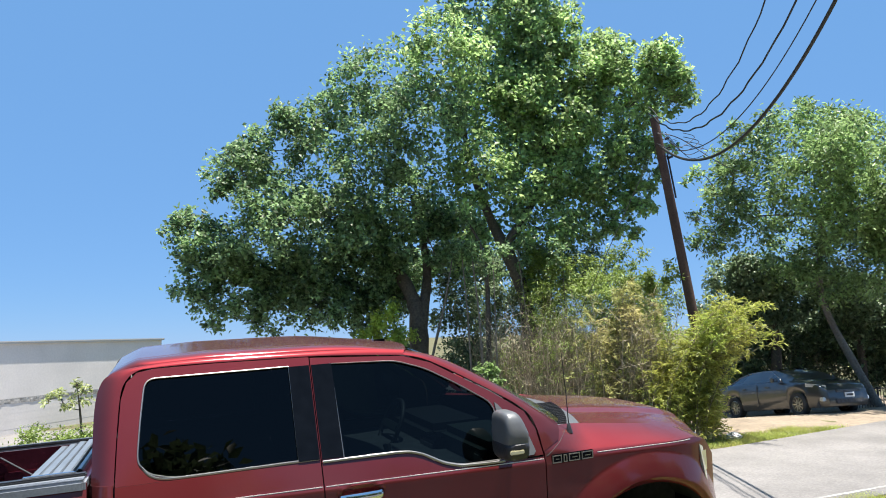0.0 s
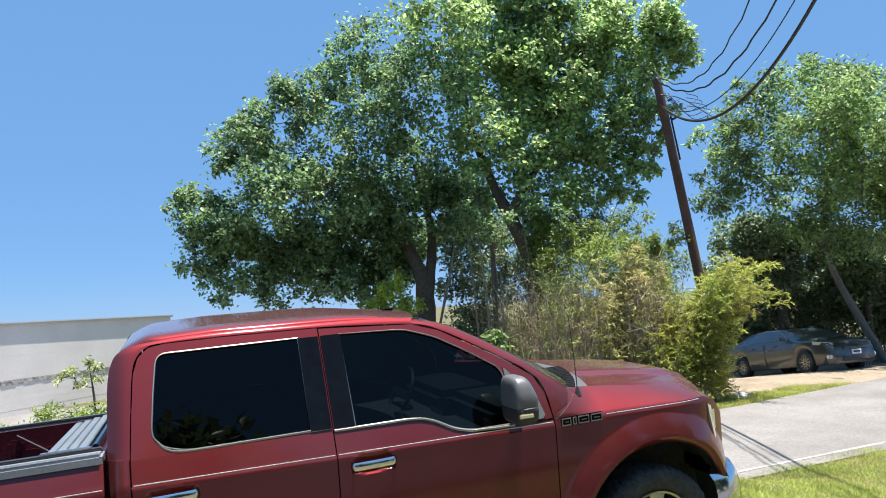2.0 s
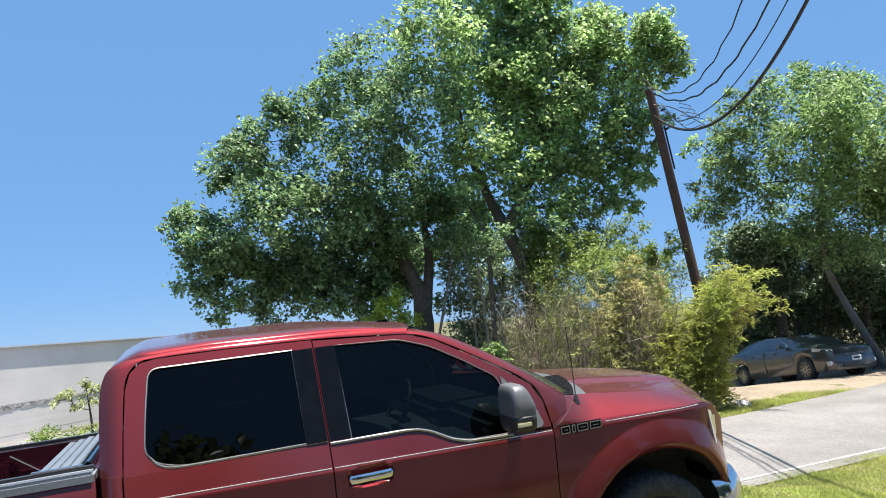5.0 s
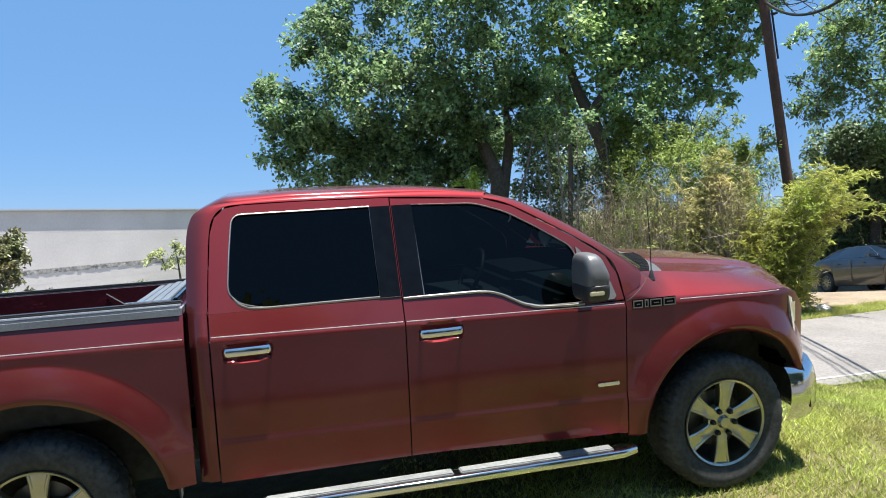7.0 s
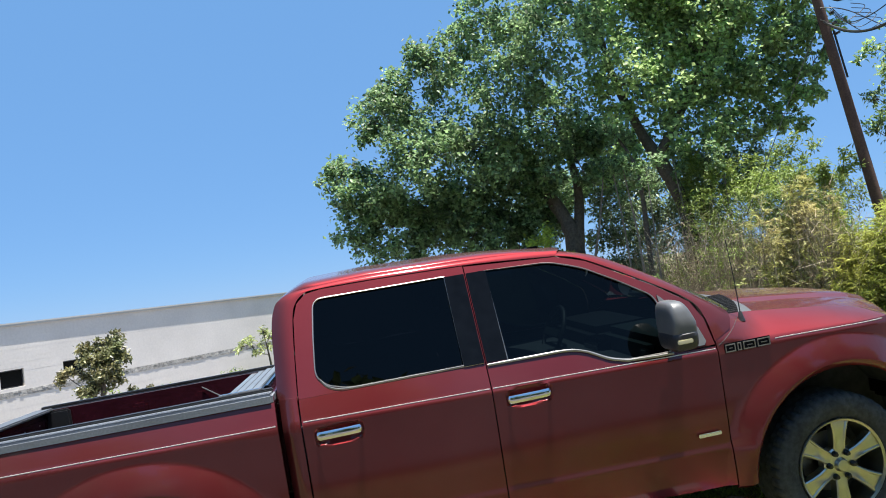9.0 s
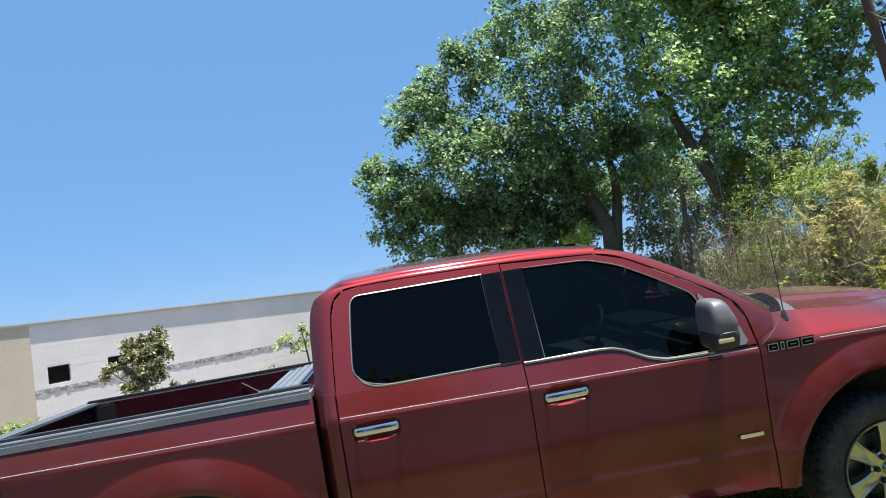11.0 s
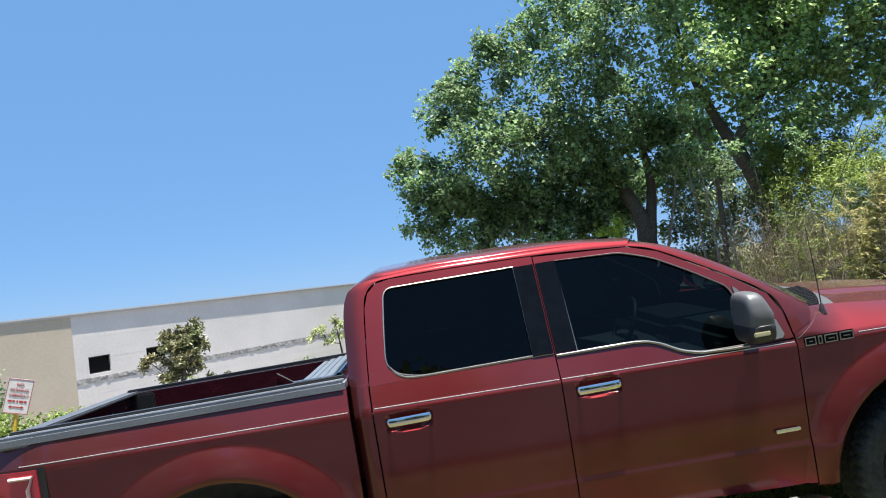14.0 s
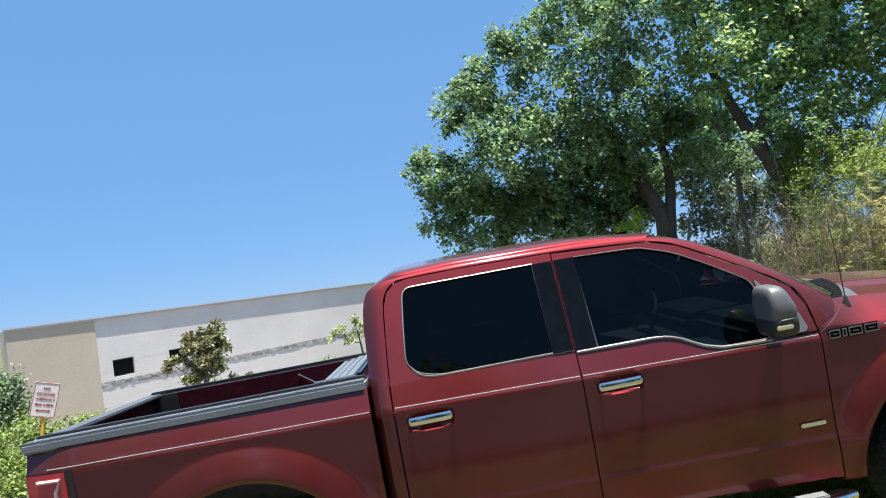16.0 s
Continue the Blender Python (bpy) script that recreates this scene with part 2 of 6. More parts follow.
def sweep(path, radius, segs=8, closed=False, bm=None, flat=None, square=1.0):
    """A tube along a path; radius may be a list. flat: (half width, half height) gives an oval; square under 1 makes it boxy."""
    bm = bm or bmesh.new()
    path = [Vector(p) for p in path]
    k = len(path)
    radii = radius if isinstance(radius, (list, tuple)) else [radius] * k
    rings = []
    ref = Vector((0, 0, 1))
    for i, p in enumerate(path):
        a, b = path[(i - 1) % k if closed else max(i - 1, 0)], path[(i + 1) % k if closed else min(i + 1, k - 1)]
        t = (b - a).normalized()
        if abs(t.z) > 0.93 and i == 0:
            ref = Vector((1, 0, 0))
        u = t.cross(ref)
        if u.length < 1e-4:
            u = t.cross(Vector((1, 0, 0)))
        u.normalize()
        w = u.cross(t)
        ref = w
        ring = []
        for j in range(segs):
            an = 2 * math.pi * j / segs
            fx, fz = flat if flat else (radii[i], radii[i])
            c, d = math.cos(an), math.sin(an)
            c, d = math.copysign(abs(c) ** square, c), math.copysign(abs(d) ** square, d)
            ring.append(bm.verts.new(p + u * c * fx + w * d * fz))
        rings.append(ring)
    for i in range(k if closed else k - 1):
        r0, r1 = rings[i], rings[(i + 1) % k]
        for j in range(segs):
            bm.faces.new((r0[j], r0[(j + 1) % segs], r1[(j + 1) % segs], r1[j]))
    if not closed:
        bm.faces.new(rings[0])
        bm.faces.new(rings[-1][::-1])
    return bm


def grid(nu, nv, f, bm=None):
    """A surface f(u, v) over the unit square."""
    bm = bm or bmesh.new()
    vs = [[bm.verts.new(f(i / nu, j / nv)) for j in range(nv + 1)] for i in range(nu + 1)]
    for i in range(nu):
        for j in range(nv):
            bm.faces.new((vs[i][j], vs[i + 1][j], vs[i + 1][j + 1], vs[i][j + 1]))
    return bm


def rim_inward(bm, offset):
    """Gives a sheet folded edges: its border is drawn inwards by offset."""
    es = [e for e in bm.edges if e.is_boundary]
    r = bmesh.ops.extrude_edge_only(bm, edges=es)
    bmesh.ops.translate(bm, verts=[g for g in r["geom"] if isinstance(g, bmesh.types.BMVert)], vec=offset)
    return bm


def filled(loops, f, thick=None):
    """A flat shape with holes, from loops of (x, z), laid on the surface f(x, z)."""
    bm = bmesh.new()
    es = []
    for loop in loops:
        vs = [bm.verts.new((x, 0, z)) for x, z in loop]
        es += [bm.edges.new((vs[i], vs[(i + 1) % len(vs)])) for i in range(len(vs))]
    bmesh.ops.triangle_fill(bm, edges=es, use_beauty=True, use_dissolve=False)
    for v in bm.verts:
        v.co = Vector(f(v.co.x, v.co.z))
    if thick:
        rim_inward(bm, thick)
    return bm


def spin(profile, segs=48, bm=None, m=None):
    """A turned shape: profile of (radius, along y)."""
    bm = bm or bmesh.new()
    rings = []
    for i in range(segs):
        a = 2 * math.pi * i / segs
        rings.append([bm.verts.new((r * math.cos(a), y, r * math.sin(a))) for r, y in profile])
    for i in range(segs):
        a, b = rings[i], rings[(i + 1) % segs]
        for j in range(len(profile) - 1):
            bm.faces.new((a[j], b[j], b[j + 1], a[j + 1]))
    return bm


def wall_with_openings(x0, x1, z0, z1, holes, deep):
    bm = bmesh.new()
    xs = sorted({x0, x1, *[h for hole in holes for h in hole[:2]]})
    zs = sorted({z0, z1, *[h for hole in holes for h in hole[2:]]})
    for a, b in zip(xs, xs[1:]):
        for c, d in zip(zs, zs[1:]):
            if not any(h[0] <= a and b <= h[1] and h[2] <= c and d <= h[3] for h in holes):
                box(bm, (a, 0, c), (b, deep, d))
    bmesh.ops.remove_doubles(bm, verts=bm.verts, dist=1e-4)
    return bm


def soft(path, n=6):
    """A smooth curve through the points of a plan line."""
    path = [Vector(p) for p in path]
    out = []
    for i in range(len(path) - 1):
        p0, p1, p2, p3 = path[max(i - 1, 0)], path[i], path[i + 1], path[min(i + 2, len(path) - 1)]
        for j in range(n):
            t = j / n
            out.append(0.5 * ((2 * p1) + (p2 - p0) * t + (2 * p0 - 5 * p1 + 4 * p2 - p3) * t * t + (3 * p1 - p0 - 3 * p2 + p3) * t ** 3))
    return out + [path[-1]]


def leaf_mesh(name, mat, pos, a, nrm, s, slim):
    """Single folded leaves at pos, pointing along a, facing nrm, s long."""
    k = len(pos)
    nrm = nrm / np.linalg.norm(nrm, axis=1)[:, None]
    a = a - nrm * (a * nrm).sum(axis=1)[:, None]
    a /= np.linalg.norm(a, axis=1)[:, None] + 1e-9
    b = np.cross(nrm, a)
    v = np.empty((k, 4, 3))
    v[:, 0] = pos
    v[:, 1] = pos + a * s * 0.45 + b * s * slim * 0.5 + nrm * s * 0.12
    v[:, 2] = pos + a * s
    v[:, 3] = pos + a * s * 0.45 - b * s * slim * 0.5 + nrm * s * 0.12
    idx = np.arange(k)[:, None] * 4
    tri = np.concatenate([idx + np.array([[0, 1, 2]]), idx + np.array([[0, 2, 3]])], axis=1).reshape(-1)
    me = bpy.data.meshes.new(name)
    me.vertices.add(k * 4)
    me.vertices.foreach_set("co", v.reshape(-1))
    me.loops.add(k * 6)
    me.loops.foreach_set("vertex_index", tri.astype(np.int32))
    me.polygons.add(k * 2)
    me.polygons.foreach_set("loop_start", np.arange(0, k * 6, 3, dtype=np.int32))
    me.update(calc_edges=True)
    me.materials.append(mat)
    return me


def leaves(name, mat, rng, centres, radii, counts, size, shape=(1, 1, 0.85), hollow=0.35, slim=0.55, droop=0.3, keep=None):
    """A crown of single folded leaves in uneven clumps."""
    pos, away = [], []
    for c, r, k in zip(centres, radii, counts):
        k = int(k)
        sub = max(7, int(r * r * 34))
        d = rng.normal(size=(sub, 3))
        d /= np.linalg.norm(d, axis=1)[:, None]
        tw = d * (r * rng.uniform(hollow, 1.0, size=(sub, 1))) * np.array(shape)
        pick = rng.integers(0, sub, k)
        off = rng.normal(size=(k, 3)) * min(0.14, r * 0.15)
        pos.append(np.array(c) + tw[pick] + off)
        away.append((tw[pick] + off) / r)
    pos, away = np.concatenate(pos), np.concatenate(away)
    if keep is not None:
        ok = keep(pos)
        pos, away = pos[ok], away[ok]
    k = len(pos)
    s = size * rng.uniform(0.6, 1.25, size=(k, 1))
    nrm = 0.9 * rng.normal(size=(k, 3)) + 0.5 * away + 0.9 * np.array(SUN)
    a = rng.normal(size=(k, 3))
    a[:, 2] -= droop
    return leaf_mesh(name, mat, pos, a, nrm, s, slim)


def strips(name, mat, base, tip, width, rng):
    """Blades: single tapered triangles bent from base to tip."""
    k = len(base)
    side = np.cross(tip - base, rng.normal(size=(k, 3)))
    side /= np.linalg.norm(side, axis=1)[:, None] + 1e-9
    v = np.empty((k, 3, 3))
    v[:, 0], v[:, 1], v[:, 2] = base - side * width, base + side * width, tip
    me = bpy.data.meshes.new(name)
    me.vertices.add(k * 3)
    me.vertices.foreach_set("co", v.reshape(-1))
    me.loops.add(k * 3)
    me.loops.foreach_set("vertex_index", np.arange(k * 3, dtype=np.int32))
    me.polygons.add(k)
    me.polygons.foreach_set("loop_start", np.arange(0, k * 3, 3, dtype=np.int32))
    me.update(calc_edges=True)
    me.materials.append(mat)
    return me


# ---- ground and road ----
def step(a, b, x):
    t = min(1.0, max(0.0, (x - a) / (b - a)))
    return t * t * (3 - 2 * t)


def near_edge(x):
    return 3.05 + 0.1 * max(0.0, x - 3.5)


def far_edge(x):
    return 6.2 + 1.25 * step(-6.0, 7.6, x) + 0.233 * max(0.0, x - 7.6)


def road_z(x):
    return -0.6


def height(x, y):
    """The ground: a lawn that rises along the truck, a lower street, and land that falls away gently beyond it."""
    lawn = 0.046 * max(min(x, 0.9), -14.0) + 0.045 * max(min(y, 2.0), -8.0)
    lawn -= 0.62 * step(1.0, 4.8, x)
    r = road_z(x)
    h = lawn + (r - lawn) * step(1.35, near_edge(x) - 0.05, y)
    h += 0.02 * noise.noise((x * 0.7, y * 0.7, 0)) * step(0, 0.6, abs(y - 5) - 2.6)
    if y > far_edge(x):
        d = y - far_edge(x)
        fall = 0.085 * min(d, 26) * step(8.0, -3.0, x) + 0.13 * min(max(0.0, y - 11.0), 5.0) * step(9.0, 13.0, x)
        h = r - fall + 0.03 * noise.noise((x * 0.4, y * 0.4, 3)) * min(1, d)
    return h - 0.00002 * max(0.0, math.hypot(x, y) - 60) ** 1.5


def lay(name, xs, ys, mat, lift=0.0, f=height):
    verts = [(x, y, f(x, y) + lift) for x in xs for y in ys]
    n = len(ys)
    faces = [(i * n + j, (i + 1) * n + j, (i + 1) * n + j + 1, i * n + j + 1) for i in range(len(xs) - 1) for j in range(n - 1)]
    return mesh_from(name, verts, faces, mat, True)


def steps_of(a, b, fine_a, fine_b, d):
    out, s, p = [], d, fine_a
    while p > a:
        out.append(p)
        s *= 1.35
        p -= s
    out = [a] + out[::-1]
    out += list(np.arange(fine_a + d, fine_b, d))
    s, p = d, fine_b
    while p < b:
        out.append(p)
        s *= 1.35
        p += s
    return out + [b]


ground = new("ground", lay("ground", steps_of(-900, 900, -24, 24, 0.5), steps_of(-900, 900, -10, 40, 0.4), M_SOIL, -0.01))
tagged(ground, "sunlit lawn and verge with patchy dry grass", "ground", kind="structure")


def road_strip(name, y0, y1, mat, lift, x0=-70, x1=80, n=90):
    xs = [x0 + (x1 - x0) * i / n for i in range(n + 1)]
    xs = sorted(set(xs + [x * 0.5 for x in range(-16, 40)]))
    verts, faces = [], []
    for x in xs:
        for k in range(9):
            y = y0(x) + (y1(x) - y0(x)) * k / 8
            verts.append((x, y, road_z(x) + lift))
    for i in range(len(xs) - 1):
        for k in range(8):
            a = i * 9 + k
            faces.append((a, a + 9, a + 10, a + 1))
    return mesh_from(name, verts, faces, mat, True)


road = new("road", road_strip("road", lambda x: near_edge(x) - 0.25, far_edge, M_ROAD, 0.012))
tagged(road, "pale worn concrete street with fine cracks", "road", kind="structure")
edge_line = new("edge_line", road_strip("edge_line", lambda x: near_edge(x) + 0.03, lambda x: near_edge(x) + 0.10, M_LINE, 0.017))
tagged(edge_line, "faded white line along the edge of the street", "road marking", kind="structure")

drive = new("paved_drive", lay("paved_drive", steps_of(-60, 60, -14, 14, 1.0), [-12.2 + 0.55 * k for k in range(17)], M_ASPHALT, 0.035))
tagged(drive, "grey asphalt drive beside the lawn", "driveway", kind="structure")

# ---- pickup truck: x forward from the front axle, z up from the tyres' foot, then set on the sloping lawn ----
TRUCK_POSE = Matrix(((0.99895, -0.00206, -0.04586, 0), (0.0, 0.99899, -0.04495, 0), (0.04591, 0.04491, 0.99794, 0), (0, 0, 0, 1)))
truck = empty("pickup_truck", "dark ruby-red crew-cab pickup truck parked on sloping grass", "pickup truck", TRUCK_POSE)
REAR = -3.683


def crease(x):
    return 1.17 - 0.017 * (x + 0.66) - 0.012 * max(0.0, min(1.0, (-3.0 - x) / 1.6))


def side_y(x, z):
    """Half width of the body side at a height."""
    zz = z - (crease(x) - 1.18)
    y = float(np.interp(zz, (0.40, 0.46, 0.60, 0.650, 0.675, 0.80, 1.0, 1.12, 1.168, 1.184, 1.25, 1.31, 1.40), (0.972, 0.976, 0.988, 0.994, 0.991, 0.997, 1.003, 1.006, 1.008, 0.998, 0.972, 0.948, 0.912)))
    for cx, cz, r0, r1 in ((0.0, 0.41, 0.56, 0.72), (REAR, 0.41, 0.58, 0.755)):
        d = math.hypot(x - cx, z - cz)
        if d < r1:
            k = min(1.0, (r1 - d) / (r1 - r0))
            y += 0.056 * (1 - (1 - min(1.0, k / 0.86)) ** 1.2) - 0.018 * max(0.0, k - 0.86) / 0.14
    for hx in (-1.721, -2.692):
        k = (abs(x - hx) / 0.118) ** 4 + (abs(z - 1.13) / 0.046) ** 4
        if k < 1.0:
            y -= 0.018 * min(1.0, (1.0 - k) * 3.0)
    if x > 0.15:
        y -= 0.20 * min(1.0, (x - 0.15) / 0.5) ** 2
    if -2.975 < x < -2.89:
        y -= 0.05 * ((-2.89 - x) / 0.075) ** 2
    if x < -4.45:
        y -= 0.05 * ((-4.45 - x) / 0.27) ** 2
    return y


def arch(x, cx, r, base):
    d = r * r - (x - cx) ** 2
    return max(base, 0.41 + math.sqrt(d)) if d > 0 else base


def columns(x0, x1, cx=None, r=0.0, n=30):
    xs = [x0 + (x1 - x0) * i / n for i in range(n + 1)]
    if cx is not None:
        xs += [cx + r * math.cos(math.pi * i / 40) for i in range(41)] + [cx + r * 1.003, cx - r * 1.003]
    return sorted({round(x, 5) for x in xs if x0 - 1e-6 <= x <= x1 + 1e-6})


def flank(x0, x1, bottom, top, side, cx=None, r=0.0, nz=30, n=30, roll_in=None):
    xs = columns(x0, x1, cx, r, n)
    k = len(xs) - 1

    def f(u, v):
        x = xs[round(u * k)]
        zb, zt = bottom(x), top(x)
        z = zb + (zt - zb) * v
        return (x, side * side_y(x, z), z)

    bm = grid(k, nz, f)
    rim_inward(bm, (0, -side * 0.035, 0))
    return bm


def glasshouse_y(z):
    return 0.955 - (z - 1.31) * 0.43 if z > 1.31 else 0.955 + (1.31 - z) * 0.36


def tuck(u):
    """How far the roof rail and the rear pillar roll in at their outer edge."""
    return 0.052 - 0.042 * step(0.28, 0.62, u)


def on_glasshouse(side, proud=0.0):
    return lambda x, z: (x, side * (glasshouse_y(z) + proud), z)


def rounded(loop, sharp=(), n=5):
    """The loop with its corners cut into short curves."""
    out, k = [], len(loop)
    for i in range(k):
        p, a, b = Vector(loop[i]), Vector(loop[i - 1]), Vector(loop[(i + 1) % k])
        if i in sharp:
            out.append(tuple(p))
            continue
        da, db = min(0.05, (a - p).length * 0.35), min(0.05, (b - p).length * 0.35)
        s, e = p + (a - p).normalized() * da, p + (b - p).normalized() * db
        for j in range(n + 1):
            t = j / n
            out.append(tuple(s * (1 - t) ** 2 + p * 2 * t * (1 - t) + e * t * t))
    return out


REAR_WIN = [(-2.768, 1.41), (-2.75, 1.60), (-2.725, 1.785), (-2.02, 1.785), (-2.02, 1.33), (-2.61, 1.328), (-2.714, 1.355)]
FRONT_WIN = [(-1.79, 1.315), (-1.797, 1.782), (-1.44, 1.768), (-1.27, 1.712), (-1.10, 1.615), (-0.915, 1.495), (-0.90, 1.205), (-1.16, 1.208), (-1.26, 1.232), (-1.37, 1.290), (-1.48, 1.313)]
BELT_X, BELT_Z = (-2.0, -1.50, -1.43, -1.37, -1.26, -1.17, -1.0, -0.6), (1.305, 1.303, 1.297, 1.278, 1.221, 1.197, 1.190, 1.19)


def belt(x):
    return float(np.interp(x, BELT_X, BELT_Z)) if x > -1.905 else 1.318


def build_door(side, front):
    name = "front_door" if front else "rear_door"
    x0, x1 = (-1.904, -0.6715) if front else (-2.864, -1.910)
    bm = flank(x0, x1, lambda x: 0.480 - 0.042 * step(-1.9, -0.68, x), belt, side, nz=76, n=100)
    if front:
        frame_loop = [(x0, 1.306), (x0, 1.82), (-1.39, 1.79), (-1.235, 1.742), (-0.90, 1.55), (-0.735, 1.435), (-0.69, 1.34), (-0.674, 1.20), (-0.9, 1.192), (-1.17, 1.198), (-1.26, 1.222), (-1.37, 1.279), (-1.43, 1.298), (-1.5, 1.304)]
        hole = rounded(FRONT_WIN, (0, 1))
    else:
        frame_loop = [(x0, 1.319), (-2.853, 1.5), (-2.835, 1.70), (-2.81, 1.775), (-2.76, 1.818), (-2.68, 1.830), (-2.4, 1.832), (x1, 1.824), (x1, 1.319)]
        hole = rounded(REAR_WIN, (3, 4))
    up = filled([frame_loop, hole], on_glasshouse(side), (0, -side * 0.03, 0))
    me = bpy.data.meshes.new("door_frame")
    up.to_mesh(me)
    up.free()
    bm.from_mesh(me)
    door = part(name, bm, truck, "", M_PAINT, True)
    part("inner_trim", filled([frame_loop, hole], on_glasshouse(side, -0.037)), door, "grey inner door frame", M_CABIN_GREY)
    part("door_card", boxed((x0 + 0.02, side * 0.90 - 0.02, 0.55), (x1 - 0.02, side * 0.90 + 0.02, 1.19 if front else 1.30), 0.015), door, "dark inner door panel", M_CABIN, True)
    part("window", filled([hole], on_glasshouse(side, -0.012)), door, "dark privacy glass" if not front else "lightly tinted side window", M_GLASS_DARK if not front else M_GLASS)
    path = [Vector(on_glasshouse(side, 0.001)(x, z)) for x, z in hole]
    part("window_moulding", sweep(path, 0.0042, 6, True), door, "thin satin metal window trim", M_TRIM, True)
    # bright strip along the sill
    if front:
        sill = [Vector((x, side * (glasshouse_y(belt(x)) + 0.001), belt(x) + 0.006)) for x in np.linspace(x0 + 0.004, x1 - 0.24, 40)]
        part("sill_trim", sweep(sill, 0.0055, 8, flat=(0.003, 0.0065)), door, "thin bright metal sill strip", M_TRIM, True)
    else:
        sill = soft([on_glasshouse(side, 0.001)(x, z) for x, z in ((-2.745, 1.385), (-2.705, 1.345), (-2.61, 1.325), (-2.3, 1.325), (-1.914, 1.326))], 8)
        part("sill_trim", sweep(sill, 0.0055, 8, flat=(0.003, 0.0065)), door, "thin bright metal sill strip", M_TRIM, True)
    px0, px1 = (x0 + 0.003, -1.793) if front else (-2.021, x1 - 0.003)
    ptop = 1.784
    part("pillar_cover", filled([[(px0, 1.325), (px0, ptop), (px1, ptop), (px1, 1.325)]], on_glasshouse(side, 0.006), (0, -side * 0.01, 0)), door, "gloss black pillar cover", M_BLACKGLOSS)
    hx0, hx1, hz = (-1.83, -1.612, 1.127) if front else (-2.80, -2.585, 1.135)
    y = side * 1.005
    bar = [(hx0, y - side * 0.004, hz - 0.002), (hx0 + 0.012, y + side * 0.018, hz), (hx0 + 0.08, y + side * 0.026, hz + 0.002), (hx1 - 0.05, y + side * 0.026, hz + 0.003), (hx1 - 0.01, y + side * 0.018, hz + 0.003), (hx1, y - side * 0.004, hz + 0.002)]
    part("door_handle", sweep(soft(bar), 0.02, 10, flat=(0.010, 0.021)), door, "chrome pull handle", M_CHROME, True)
    if front:
        part("small_badge", boxed((-0.852, min(y, y + side * 0.008), 0.727), (-0.722, max(y, y + side * 0.008), 0.747), 0.003), door, "small bright badge", M_CHROME)
    # white strip painting the sun glint on the crease edge
    line = [(x, side * (side_y(x, crease(x) + 0.004) + 0.001), crease(x) + 0.006) for x in np.linspace(x0 + 0.006, x1 - 0.006, 24)]
    part("crease_line", sweep(line, 0.0026, 6, flat=(0.0012, 0.003)), door, "fine white strip standing for sun glint on the crease", M_SIGN, True)
    return door


def build_mirror(side, door):
    bm = bmesh.new()
    bmesh.ops.create_cube(bm, size=2)
    bmesh.ops.subdivide_edges(bm, edges=bm.edges[:], cuts=7, use_grid_fill=True)
    for v in bm.verts:
        p = v.co
        n = (abs(p.x) ** 4.5 + abs(p.y) ** 4.5 + abs(p.z) ** 4.5) ** (1 / 4.5)
        p = p / n
        taper = 1 - 0.22 * max(0, p.z) - 0.1 * max(0, -p.z)
        v.co = Vector((-0.948 + p.x * 0.066 - 0.02 * max(0, p.z) * (p.x + 1), side * (1.155 + p.y * 0.125 * taper), 1.385 + p.z * 0.110))
    shell = part("mirror", bm, door, "grey rounded mirror shell", M_MIRROR_GREY, True)
    low = bmesh.new()
    bmesh.ops.create_cube(low, size=2)
    bmesh.ops.subdivide_edges(low, edges=low.edges[:], cuts=5, use_grid_fill=True)
    for v in low.verts:
        p = v.co / (abs(v.co.x) ** 4 + abs(v.co.y) ** 4 + abs(v.co.z) ** 4) ** 0.25
        v.co = Vector((-0.948 + p.x * 0.069, side * (1.157 + p.y * (0.121 + 0.012 * p.z)), 1.298 + p.z * 0.056))
    part("mirror_skirt", low, shell, "black lower mirror shell", M_PLASTIC, True)
    part("indicator", boxed((-1.035, -0.006, 0), (-0.955, 0.006, 0.022), 0.004), shell, "pale indicator lens", M_AMBER, True, pose(0.025, side * 1.279, 1.288))
    part("mirror_arm", sweep([(-0.88, side * 0.97, 1.26), (-0.93, side * 1.06, 1.275), (-0.96, side * 1.12, 1.29)], 0.035, 10), shell, "", M_PLASTIC, True)
    sail = [(-0.905, 1.50), (-0.89, 1.488), (-0.74, 1.30), (-0.72, 1.225), (-0.735, 1.208), (-0.90, 1.205)]
    part("mirror_sail", filled([sail], on_glasshouse(side, 0.01), (0, -side * 0.012, 0)), door, "grey triangular mirror base", M_MIRROR_GREY)


def fender_top(x):
    return float(np.interp(x, (-0.7, -0.2, 0.1, 0.35, 0.5, 0.6), (1.345, 1.292, 1.258, 1.212, 1.155, 1.05)))


def shoulder(x, w):
    """The fender above the crease, as (y, z): rolled in to the hood, and upright where it meets the windshield pillar."""
    zt = fender_top(x)
    zs = min(zt - 0.03, crease(x) + 0.014)
    y1 = side_y(x, zs)
    y0 = min(0.802, y1 - 0.03)
    roll = Vector((y1 + (y0 - y1) * w, zs + (zt - zs) * (1.25 * w - 0.25 * w * w) ** 0.95))
    z = zs + (zt - zs) * w
    wall = Vector((y1 + (glasshouse_y(z) - y1) * min(1.0, w * 4) - 0.05 * w ** 3, z))
    p = roll.lerp(wall, step(-0.34, -0.62, x))
    return p.x, p.y


